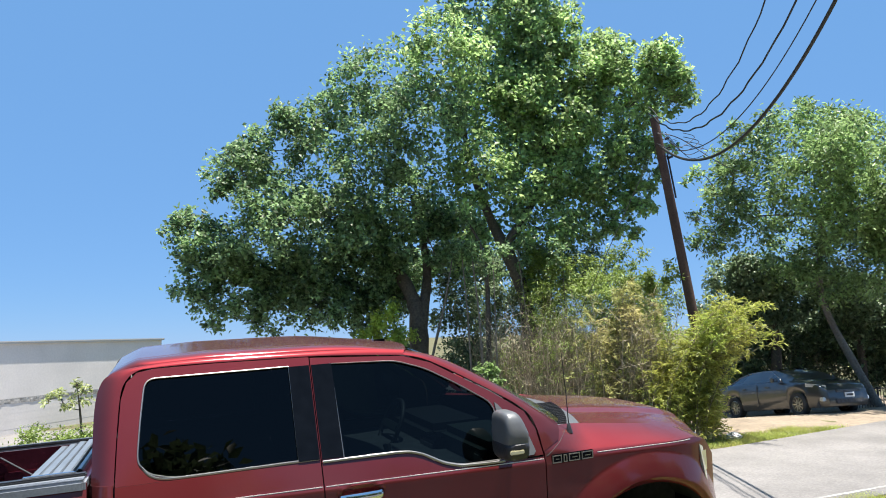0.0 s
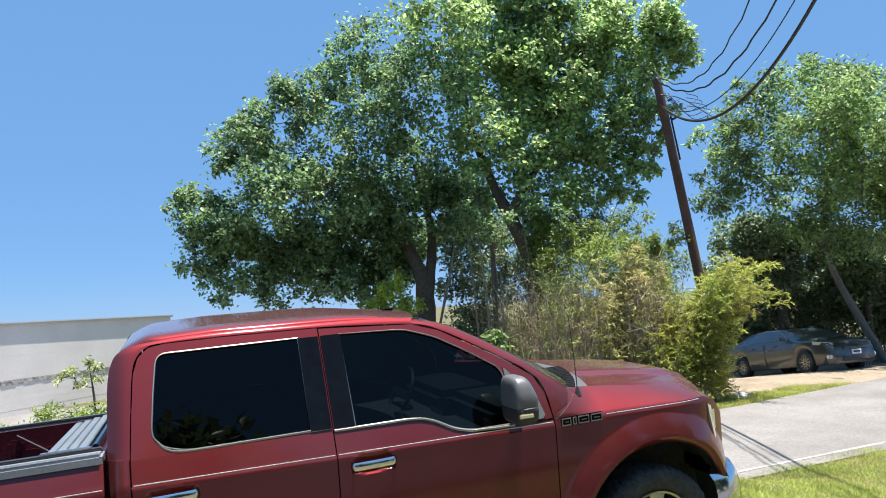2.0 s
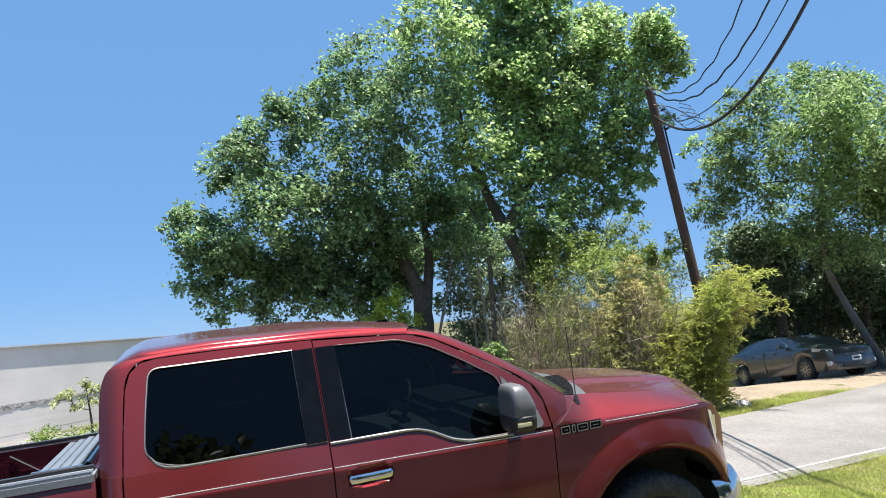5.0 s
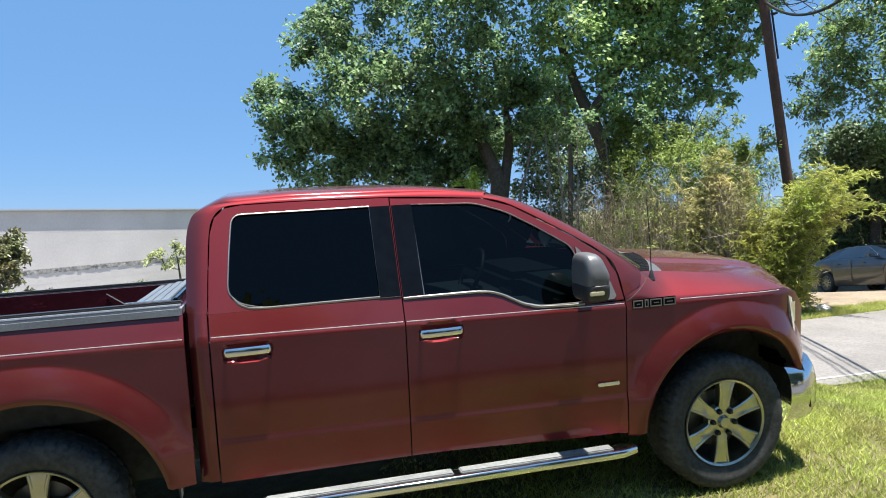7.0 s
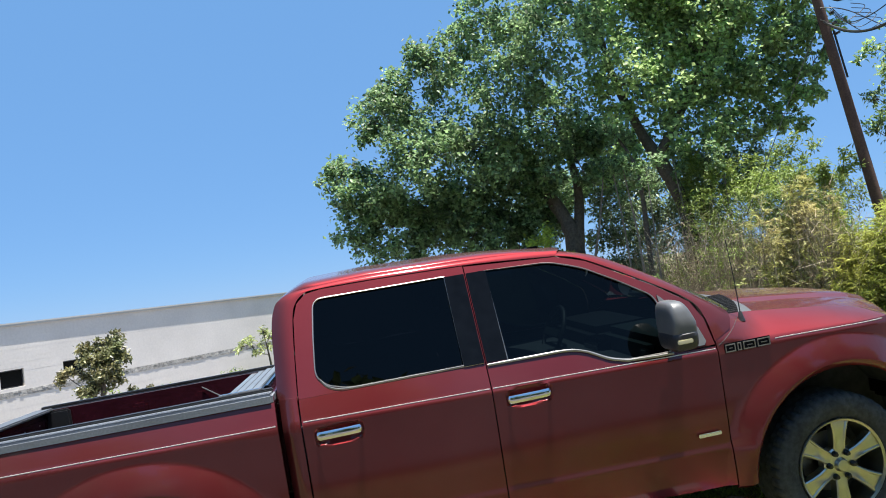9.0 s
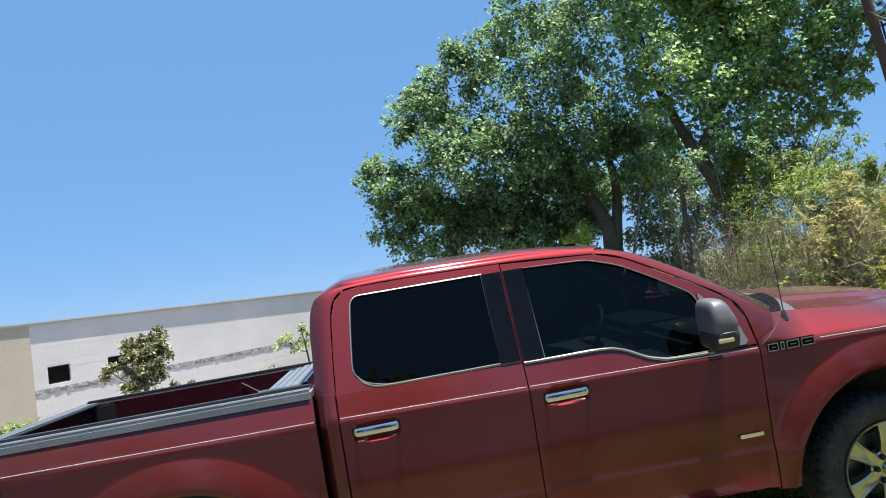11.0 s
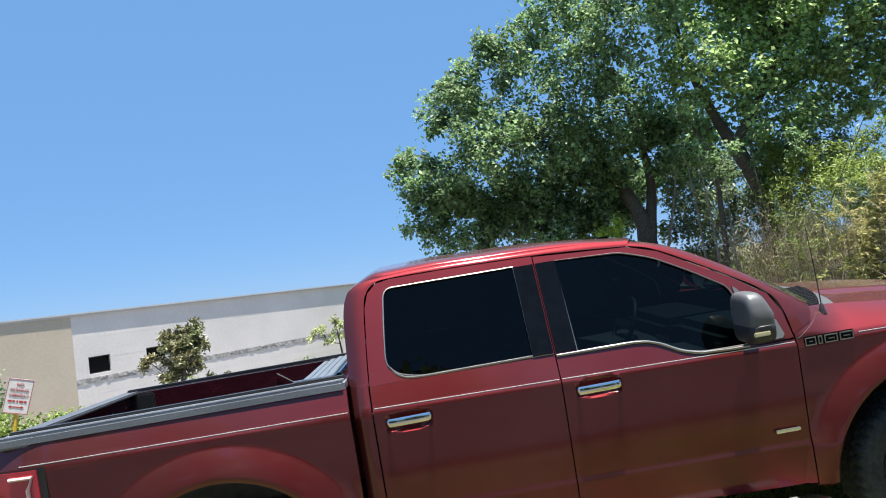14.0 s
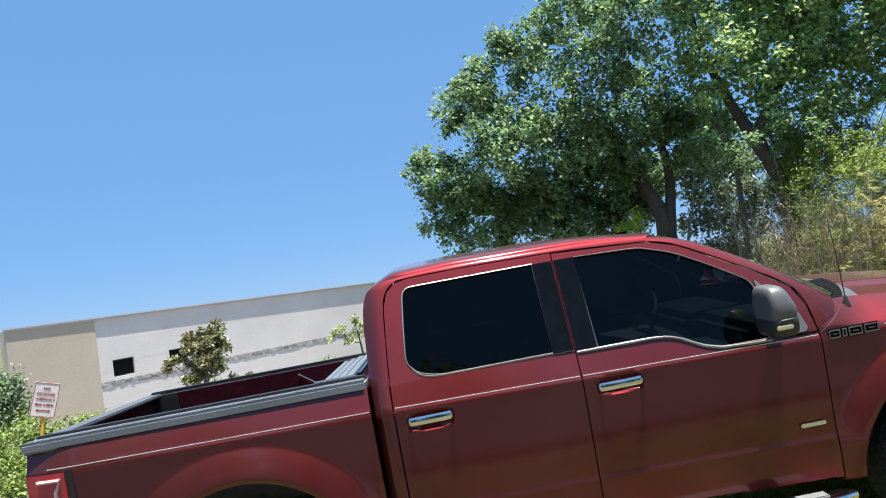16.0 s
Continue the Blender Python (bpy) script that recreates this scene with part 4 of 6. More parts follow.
# cabin
for y in (-0.42, 0.42):
    for x0, tilt in ((-1.95, 0), (-2.82, 0)):
        seat = part("seat", sweep(soft([(x0 + 0.55, y, 1.0), (x0 + 0.16, y, 0.98), (x0 + 0.06, y, 1.2), (x0 - 0.06, y, 1.55)]), 0.1, 12, flat=(0.25, 0.075)), truck, "dark cloth seat", M_CABIN, True)
        part("headrest", boxed((x0 - 0.13, y - 0.13, 1.58), (x0 - 0.03, y + 0.13, 1.76), 0.035), seat, "", M_CABIN, True)
dash = part("dashboard", boxed((-0.94, -0.86, 1.02), (-0.56, -0.02, 1.255), 0.045), truck, "grey-green dashboard", M_CABIN_GREY, True)
part("instrument_cowl", boxed((-1.0, 0.0, 1.0), (-0.56, 0.86, 1.25), 0.05), dash, "dark instrument side", M_CABIN, True)
part("vent", boxed((-0.955, -0.80, 1.12), (-0.93, -0.64, 1.19), 0.012), dash, "bright-edged vent", M_STEEL, True)
part("centre_stack", boxed((-1.02, -0.16, 0.80), (-0.90, 0.14, 1.19), 0.02), dash, "dark centre stack", M_BLACKGLOSS, True)
part("screen_surround", boxed((-1.028, -0.13, 1.02), (-1.018, 0.11, 1.15), 0.004), dash, "bright screen surround", M_STEEL)
part("console_shifter", sweep(soft([(-1.25, -0.02, 0.9), (-1.27, -0.02, 1.05), (-1.30, -0.02, 1.17)]), [0.012] * 10 + [0.026] * 3, 8), truck, "chrome-tipped shifter", M_STEEL, True)
bm = sweep([(0.185 * math.cos(a), 0, 0.185 * math.sin(a)) for a in np.linspace(0, 2 * math.pi, 33)[:-1]], 0.016, 8, True)
wheel = part("steering_wheel", bm, truck, "dark steering wheel", M_CABIN, True, pose(-1.14, 0.40, 1.21, 25, 0, 90))
part("steering_spoke", boxed((-0.17, -0.02, -0.03), (0.17, 0.02, 0.03), 0.01), wheel, "", M_CABIN_GREY)
part("rear_mirror", boxed((-1.18, -0.12, 1.66), (-1.15, 0.12, 1.73), 0.02), truck, "", M_CABIN, True)
part("headliner", grid(6, 8, lambda u, v: (-2.74 + 1.40 * u, -0.66 + 1.32 * v, 1.80)), truck, "", M_CABIN_GREY)

# the load bed sits level with the street: its far side a little lower than the cab's lines
BED_PARTS = ("bed_side", "rear_bumper", "bed_rail", "rail_rib", "cover_track", "bed_inner_wall", "folded_cover", "tailgate", "bed_front", "bed_floor")
LEVEL = Matrix(((1, 0, 0, 0), (0, 1, 0, 0), (0, -0.055, 1, -0.0525), (0, 0, 0, 1)))
for ob in list(truck.children):
    if ob.name.split(".")[0] in BED_PARTS:
        for piece in [ob] + list(ob.children):
            piece.data.transform(LEVEL)

# ---- building beyond the street ----
B0, BD = Vector((-20.05, 26.72, 0.07)), Vector((0.581, 0.814, 0)).normalized()
BUILDING_POSE = Matrix.Translation(B0) @ Matrix.Rotation(math.atan2(BD.y, BD.x), 4, "Z")
K = 1.285


def bs(s):
    return s * K


def bz(z):
    return 3.33 + (z - 1.69) * K


building = empty("commercial_building", "low pale commercial building with tan end and dark windows", "building", BUILDING_POSE)
TOP, LOW, LONG = bz(0.65), -5.0, bs(23.2)
WINDOWS = [(bs(3.58 + 2.37 * i), bs(4.44 + 2.37 * i)) for i in range(2)]
WZ0, WZ1 = bz(-1.55), bz(-0.94)


SPLIT = bs(3.05)
part("tan_wall", boxed((0, -0.04, LOW), (SPLIT, 0.4, TOP - 0.1)), building, "tan stucco wall", M_STUCCO_TAN)
part("pale_wall", wall_with_openings(SPLIT, LONG, LOW, TOP - 0.1, [(a, b, WZ0, WZ1) for a, b in WINDOWS], 0.4), building, "pale painted brick wall", M_STUCCO)
SKEW = Matrix(((1, 0.6, 0, -0.24), (0, 1, 0, 0), (0, 0, 1, 0), (0, 0, 0, 1)))
skewed = boxed((0, 0.4, LOW), (0.4, 18, TOP - 0.1))
bmesh.ops.transform(skewed, matrix=SKEW, verts=skewed.verts)
part("end_wall", skewed, building, "tan stucco wall", M_STUCCO_TAN)
part("end_wall", boxed((LONG - 0.4, 0.4, LOW), (LONG, 18, TOP - 0.1)), building, "pale painted wall", M_STUCCO)
skewed = boxed((0.4, 0.4, TOP - 0.5), (LONG - 11.0, 18, TOP - 0.3))
bmesh.ops.transform(skewed, matrix=SKEW, verts=skewed.verts)
part("roof", skewed, building, "", M_CORNICE)
for a, b in WINDOWS:
    w = part("window", wall_with_openings(a, b, WZ0, WZ1, [(a + 0.05, b - 0.05, WZ0 + 0.05, WZ1 - 0.05)], 0.08), building, "dark framed window", M_PLASTIC, at=pose(0, 0.10, 0))
    part("pane", boxed((a + 0.05, 0.03, WZ0 + 0.05), (b - 0.05, 0.04, WZ1 - 0.05)), w, "", M_BLACKGLOSS)
# courses of long brick, proud of the wall
rng = np.random.default_rng(4)
bm = bmesh.new()
for k, z in enumerate(np.arange(bz(-2.9), TOP - 0.35, 0.2)):
    if not (WZ0 - 0.15 < z < WZ1 + 0.05):
        box(bm, (SPLIT + 0.01, -0.002 - 0.003 * rng.random(), z), (LONG, 0.0, z + 0.196))
    else:
        edges = [SPLIT + 0.01] + [e for w in WINDOWS for e in w] + [LONG]
        for a, b in zip(edges[::2], edges[1::2]):
            box(bm, (a, -0.002 - 0.003 * rng.random(), z), (b, 0.0, z + 0.196))
tagged(part("brick_course", bm, building, "pale long brick courses", M_STUCCO), kind="stuff")
# rough stone band
bm = bmesh.new()
for j in range(3):
    x = SPLIT + 0.02
    while x < LONG - 0.3:
        w = rng.uniform(0.12, 0.30)
        box(bm, (x, -0.010 - 0.022 * rng.random(), bz(-1.87) + 0.085 * j), (x + w - 0.006, 0.0, bz(-1.87) + 0.081 + 0.085 * j))
        x += w
tagged(part("stone_band", bm, building, "rough grey stone band", M_BAND), kind="stuff")
# parapet with a projecting eave that casts the shade band
bm = bmesh.new()
for z0, z1, o0, o1 in ((TOP - 0.12, TOP - 0.04, 0.08, 0.15), (TOP - 0.04, TOP + 0.02, 0.102, 0.172)):
    vs = [bm.verts.new(p) for p in ((-o0, -o0, z0), (LONG + 0.1, -o1, z0), (LONG + 0.1, 0.6, z0), (0.25, 0.6, z0), (-o0, -o0, z1), (LONG + 0.1, -o1, z1), (LONG + 0.1, 0.6, z1), (0.25, 0.6, z1))]
    for f in ((0, 1, 2, 3), (4, 5, 6, 7), (0, 1, 5, 4), (1, 2, 6, 5), (2, 3, 7, 6), (3, 0, 4, 7)):
        bm.faces.new([vs[i] for i in f])
part("cornice", bm, building, "grey projecting roof edge", M_CORNICE)

# ---- utility pole and cables ----
pole = empty("utility_pole", "tall leaning brown wooden utility pole with black cables", "utility pole")
PB, PT = Vector((9.72, 10.03, height(9.72, 10.03) - 0.05)), Vector((8.35, 9.865, 6.86))
bm = sweep([PB.lerp(PT, t / 8) for t in range(9)], [0.128 - 0.0035 * t for t in range(9)], 16)
part("pole_shaft", bm, pole, "brown creosoted wood", M_POLE, True)
part("cable_riser", sweep([PB.lerp(PT, t) + Vector((0.115, -0.08, 0)) for t in (0.74, 0.79, 0.84, 0.88)], 0.022, 8), pole, "black cable riser", M_CABLE, True)
part("guy_wire", sweep([PB.lerp(PT, 0.93), (6.3, 10.3, 2.2)], 0.008, 6), pole, "", M_CABLE)
for k in range(3):
    a = PB.lerp(PT, 0.93 - 0.03 * k) + Vector((0.15, -0.14, 0))
    part("insulator", spin([(0.001, -0.06), (0.03, -0.05), (0.025, 0.0), (0.035, 0.05), (0.001, 0.06)], 12), pole, "dark insulator", M_PLASTIC, True, Matrix.Translation(a))
PHI = radians(-112)


def cable(foot, low, at, curve, reach, r, wobble=0.0):
    pts = []
    for i in range(61):
        s = reach * i / 60
        p = Vector((foot[0] + math.cos(PHI) * s, foot[1] + math.sin(PHI) * s, low + curve * (s - at) ** 2))
        if wobble:
            p += Vector((math.sin(s * 7.0), math.cos(s * 7.0), math.sin(s * 6.1))) * wobble
        pts.append(p)
    return tagged(part("overhead_cable", sweep(pts, r, 6), None, "", M_CABLE, True), "black overhead cable slung from the wooden pole", "cable", "overhead cables")


CABLES = [((8.47, 9.9), 4.98, 4.66, 0.0569, 17.0, 0.028, 0.0), ((8.25, 9.9), 5.85, 3.94, 0.0826, 15.0, 0.013, 0.014), ((8.25, 9.9), 5.53, 4.78, 0.063, 16.0, 0.016, 0.014), ((8.4, 9.9), 5.28, 4.37, 0.0509, 17.0, 0.010, 0.0)]


for row in CABLES:
    cable(*row)
drop = soft([(8.35, 9.75, 6.45), (8.9, 9.6, 6.3), (11.6, 11.2, 6.15), (15.4, 13.2, 6.2), (24.0, 17.0, 6.6)], 8)
tagged(part("overhead_cable", sweep(drop, 0.011, 6), None, "", M_CABLE, True), "black service cable running off through the trees", "cable", "overhead cables")
for k in range(4):
    a = PB.lerp(PT, 0.93)
    loop = soft([a + Vector((0.1, -0.15, 0.05 * k)), a + Vector((0.35 + 0.1 * k, -0.3, -0.25 - 0.08 * k)), a + Vector((0.75 + 0.12 * k, -0.4, -0.1 * k)), a + Vector((0.5, -0.3, 0.12 - 0.1 * k))], 6)
    part("loose_wire", sweep(loop, 0.008, 5), pole, "thin loose wire", M_CABLE)


# ---- trees ----
def limb_path(rng, a, b, bend=0.12, n=5):
    a, b = Vector(a), Vector(b)
    d = (b - a).length
    mid = a.lerp(b, 0.5) + Vector(rng.normal(size=3)) * d * bend + Vector((0, 0, -0.04 * d))
    return soft([a, mid, b], n)


def tree(name, label, seed, trunks, clumps, leaf_mat, density, size, droop=0.3, slim=0.55, twigs=True, hollow=0.45, group="", fill=0, bark=M_BARK):
    """Trunks are lists of (x, y, z, radius); each clump is reached by a limb from the nearest trunk point. fill: further clumps between neighbours."""
    rng = np.random.default_rng(seed)
    clumps = list(clumps)
    main = len(clumps)
    pairs = [(p, q) for p, q in itertools.combinations(clumps, 2) if math.dist(p[:3], q[:3]) < 0.85 * (p[3] + q[3]) + 0.5]
    for k in range(min(fill, len(pairs))):
        p, q = pairs[int(rng.integers(0, len(pairs)))]
        m = [(a + b) / 2 + 0.2 * rng.normal() for a, b in zip(p[:3], q[:3])]
        clumps.append((*m, (p[3] + q[3]) * rng.uniform(0.28, 0.42)))
    base = Vector(trunks[0][0][:3])
    ob = empty(name, label, "tree", Matrix.Translation(base), group)
    nodes = []
    for tr in trunks:
        path = soft([Vector(p[:3]) - base for p in tr], 5)
        rad = list(np.interp(np.linspace(0, 1, len(path)), np.linspace(0, 1, len(tr)), [p[3] for p in tr]))
        rad = [r * (1 + 0.08 * rng.normal()) for r in rad]
        part("trunk", sweep(path, rad, 10), ob, "rough bark", bark, True)
        nodes += list(zip(path, rad))
    wood = nodes[len(nodes) // 5:]
    order = sorted(clumps[:main], key=lambda c: min((q[0] + base - Vector(c[:3])).length for q in wood))
    for c in order:
        p = Vector(c[:3]) - base
        start, r = min(wood, key=lambda q: (q[0] - p).length + max(0, q[0].z - p.z) * 0.8)
        bm = bmesh.new()
        path = limb_path(rng, start, p)
        thick = min(r * 0.5, 0.06)
        sweep(path, list(np.linspace(thick, 0.010, len(path))), 7, False, bm)
        wood += [(path[len(path) // 2], thick * 1.2), (path[-1], max(0.025, thick * 0.8))]
        if twigs:
            for k in range(5):
                e = p + Vector(np.clip(rng.normal(size=3), -1.1, 1.1)) * c[3] * 0.5
                sweep(limb_path(rng, path[-3], e, 0.15, 3), list(np.linspace(0.012, 0.004, 7)), 5, False, bm)
        part("limb", bm, ob, "", M_BARK, True)
    cs = [np.array(c[:3]) - np.array(base) for c in clumps]
    me = leaves("crown", leaf_mat, rng, cs, [c[3] for c in clumps], [density * c[3] ** 2 for c in clumps], size, droop=droop, slim=slim, hollow=hollow)
    tagged(part("crown", me, ob, "uneven crown of small leaves"), kind="stuff")
    return ob


TREE_A = [(-1.90, 17.10, 3.39, 0.8), (-1.16, 16.48, 4.35, 1.0), (-2.03, 16.95, 5.10, 0.7), (-0.77, 16.11, 6.42, 1.0), (-0.03, 15.26, 4.96, 1.2), (-1.23, 17.13, 2.67, 0.7), (0.16, 16.93, 2.50, 0.8), (1.37, 16.23, 2.63, 0.9), (1.22, 16.69, 3.95, 1.3), (1.67, 14.96, 5.08, 1.3), (0.87, 16.09, 7.45, 0.9), (2.35, 14.91, 6.76, 1.4), (2.64, 15.24, 8.96, 1.2), (3.59, 13.78, 7.67, 1.4), (3.02, 16.80, 3.78, 1.4), (4.00, 15.74, 5.71, 1.5), (2.95, 17.44, 2.30, 0.7), (4.52, 17.90, 3.85, 1.1), (-1.35, 16.5, 6.15, 0.6), (-0.15, 16.3, 7.2, 0.7), (0.6, 16.3, 8.0, 0.65), (1.6, 16.0, 8.3, 0.8), (-1.9, 16.6, 4.4, 0.8), (0.3, 16.4, 5.9, 1.0), (2.2, 16.4, 5.2, 1.1), (0.6, 16.9, 3.3, 1.0), (-0.4, 17.0, 3.4, 0.9), (2.4, 16.9, 3.0, 0.9), (3.7, 17.2, 2.9, 0.9), (-1.03, 16.9, 3.51, 0.5), (0.1, 16.9, 3.22, 0.6), (1.41, 16.9, 2.98, 0.65), (2.76, 16.9, 2.91, 0.65), (3.8, 16.9, 3.05, 0.6), (4.22, 15.2, 4.83, 0.5), (4.57, 15.2, 4.0, 0.45), (3.65, 15.2, 4.13, 0.45), (5.0, 15.2, 4.89, 0.5)]
TREE_B = [(11.52, 12.8, 9.18, 0.58), (11.78, 12.8, 8.67, 0.43), (11.03, 12.8, 9.9, 0.51), (4.36, 13.43, 9.33, 1.4), (6.27, 14.81, 11.32, 1.61), (7.73, 14.36, 11.19, 1.07), (5.92, 15.04, 8.59, 1.59), (7.33, 14.68, 9.5, 1.39), (9.08, 14.08, 9.5, 1.21), (9.84, 13.68, 9.94, 0.88), (10.98, 12.8, 9.65, 0.77), (11.42, 12.8, 8.61, 0.64), (10.52, 13.7, 8.53, 1.12), (8.51, 14.4, 7.93, 1.42), (10.23, 13.92, 7.08, 0.86), (9.52, 14.38, 6.12, 1.07), (10.17, 14.54, 5.1, 0.59), (10.54, 13.93, 5.83, 0.49), (8.05, 15.12, 6.45, 1.58), (5.93, 14.32, 6.39, 1.5), (5.87, 16.27, 4.95, 1.3), (7.47, 14.47, 4.83, 1.2), (9.4, 15.19, 5.02, 0.9), (6.02, 14.78, 13.21, 1.62), (7.32, 14.2, 12.64, 1.32), (6.96, 14.2, 8.65, 1.1), (8.29, 14.2, 9.27, 1.1), (9.37, 14.2, 7.97, 1.0), (7.44, 14.2, 7.34, 1.0), (10.24, 14.2, 9.08, 0.9), (8.69, 14.2, 6.38, 1.0), (7.6, 14.2, 10.25, 1.1), (9.92, 14.2, 10.3, 0.8), (10.5, 14.2, 7.16, 0.7), (10.49, 13.5, 5.46, 0.45), (10.85, 13.5, 6.32, 0.5), (10.12, 13.6, 4.71, 0.4), (11.35, 13.4, 7.17, 0.45)]
# the first four clumps are unseen, added to shade the sedan
TREE_C = [(17.0, 9.0, 5.5, 1.8), (18.5, 10.0, 5.0, 1.8), (16.8, 8.0, 6.5, 1.5), (19.0, 8.5, 5.5, 1.8), (14.78, 13.61, 7.30, 1.2), (14.34, 14.24, 6.23, 1.0), (14.18, 14.68, 4.85, 0.9), (15.50, 12.80, 7.64, 1.2), (17.11, 12.50, 7.77, 1.2), (17.88, 11.82, 7.11, 1.4), (15.43, 11.95, 5.92, 1.5), (16.30, 11.07, 5.16, 1.5), (15.10, 13.77, 5.29, 1.4), (15.0, 10.9, 6.2, 1.4), (14.8, 10.2, 6.7, 1.1), (15.6, 11.2, 4.7, 1.0), (16.75, 13.81, 4.12, 1.6), (16.83, 12.22, 3.57, 1.6), (17.63, 10.76, 5.79, 1.6), (17.54, 11.32, 3.71, 1.6), (19.00, 10.88, 5.04, 1.8), (12.69, 13.6, 6.53, 0.3), (13.28, 13.6, 5.99, 0.38), (12.63, 13.8, 5.18, 0.28), (12.45, 13.8, 4.38, 0.28), (13.48, 13.6, 5.38, 0.4), (13.24, 13.8, 4.23, 0.4), (13.99, 13.2, 7.83, 0.45), (13.61, 13.4, 6.78, 0.4), (16.15, 12.8, 8.64, 0.4), (17.06, 12.4, 8.38, 0.4), (17.88, 12.2, 8.3, 0.45), (14.91, 13.0, 8.16, 0.4)]
TREE_D = [(15.8, 16.0, 3.6, 0.9), (16.5, 15.4, 3.3, 1.1), (18.0, 15.4, 3.0, 1.3), (17.7, 17.1, 1.4, 1.2), (19.6, 16.6, 1.2, 1.4), (19.8, 14.9, 1.6, 1.4), (19.8, 13.4, 2.3, 1.3), (16.5, 16.9, 2.2, 1.2), (20.9, 13.6, 1.5, 1.4), (18.2, 13.7, 2.9, 1.1), (16.8, 17.2, 0.6, 1.2), (21.5, 15.0, 0.8, 1.5)]

tree("tall_tree", "tall spreading shade tree with dense dark green crown", 11, [[(4.4, 16.1, height(4.4, 16.1) - 0.1, 0.34), (4.33, 16.1, 1.70, 0.27), (4.18, 16.2, 2.91, 0.21), (3.45, 16.6, 4.33, 0.13), (2.7, 16.8, 5.6, 0.06)], [(4.34, 16.06, 1.90, 0.2), (4.66, 16.2, 3.49, 0.13), (4.6, 16.4, 4.8, 0.09), (4.3, 16.4, 6.0, 0.05)]], TREE_A, M_LEAF_A, 1600, 0.145, slim=0.62, fill=16)
tree("tall_tree", "tall green tree with leaning forked trunk behind cane thicket", 12, [[(7.3, 14.9, height(7.3, 14.9) - 0.1, 0.26), (7.27, 14.85, 2.34, 0.22), (6.83, 14.90, 3.86, 0.19), (6.28, 15.1, 5.18, 0.14), (5.8, 15.4, 7.0, 0.09), (5.6, 15.3, 8.6, 0.05)], [(6.65, 14.79, 4.37, 0.13), (7.6, 14.5, 5.9, 0.1), (8.6, 14.2, 8.2, 0.06)]], TREE_B, M_LEAF_B, 1300, 0.155, slim=0.7, fill=14)
tree("roadside_tree", "light green roadside tree with slanting trunk", 13, [[(18.14, 12.46, -0.99, 0.13), (17.69, 12.82, 0.24, 0.11), (17.09, 13.45, 2.59, 0.09), (16.68, 12.89, 4.69, 0.09), (16.56, 12.43, 6.69, 0.05)]], TREE_C, M_LEAF_C, 1050, 0.17, slim=0.42, fill=4, bark=M_BARK_PALE)
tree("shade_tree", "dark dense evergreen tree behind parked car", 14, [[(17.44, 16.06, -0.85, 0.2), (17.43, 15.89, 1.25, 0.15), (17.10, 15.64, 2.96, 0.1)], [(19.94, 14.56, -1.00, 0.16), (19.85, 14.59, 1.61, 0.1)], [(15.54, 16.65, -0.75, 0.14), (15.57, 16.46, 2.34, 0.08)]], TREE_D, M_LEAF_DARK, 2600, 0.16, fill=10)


# slender leaning stems among the tall trees
STEMS = [[(5.8, 14.4, 1.78), (5.81, 14.4, 3.26), (5.67, 14.4, 4.19), (5.26, 14.4, 4.96), 0.075],
         [(4.89, 13.6, 1.52), (4.85, 13.6, 2.48), (4.75, 13.6, 3.8), 0.03],
         [(5.11, 13.3, 1.2), (5.06, 13.3, 2.3), (4.9, 13.3, 3.9), 0.035],
         [(5.4, 13.0, 1.11), (5.39, 13.0, 2.12), (5.38, 13.0, 3.8), 0.025],
         [(6.83, 13.8, 1.31), (6.68, 13.8, 2.39), (6.5, 13.8, 4.1), 0.03],
         [(7.4, 13.2, 0.96), (7.57, 13.2, 2.3), (7.54, 13.2, 3.9), 0.025],
         [(4.53, 15.0, 1.89), (4.76, 15.0, 2.74), (5.05, 15.0, 4.1), 0.04]]
for i, (*pts, r) in enumerate(STEMS):
    (x, y, z), (x1, y1, z1), top = pts[0], pts[1], pts[-1]
    g = height(x, y) - 0.1
    foot = (x + (x - x1) * (z - g) / (z1 - z), y, g)
    radii = np.linspace(1.15 * r, 0.4 * r, len(pts) + 1)
    tree("slender_tree", "slender grey sapling rising through the undergrowth", 90 + i, [[(*p, float(q)) for p, q in zip([foot] + pts, radii)]],
         [(top[0], top[1], top[2], 0.45), (top[0] + 0.25, top[1] + 0.2, top[2] - 0.5, 0.25)], M_LEAF_A, 1300, 0.12, twigs=False, group="slender trees", bark=M_BARK_PALE if r < 0.05 else M_BARK)

# unseen trees behind the camera close the lawn and keep sky off the truck
rng_b = np.random.default_rng(77)
for i in range(9):
    x, y = -27 + 6.0 * i + rng_b.normal(), -14.5 + 0.8 * rng_b.normal()
    z = height(x, y)
    tree("garden_tree", "tall dark garden tree out of view along the drive", 50 + i, [[(x, y, z - 0.1, 0.26), (x, y, z + 2.5, 0.2), (x + 0.3, y, z + 6.0, 0.14), (x + 0.2, y, z + 8.5, 0.06)]],
         [(x + rng_b.normal() * 1.6, y - 0.5 + rng_b.normal() * 0.9, z + 1.2 + 8.3 * rng_b.random(), 1.3 + 0.6 * rng_b.random()) for k in range(24)], M_LEAF_DARK, 210, 0.42, twigs=False, group="garden trees")


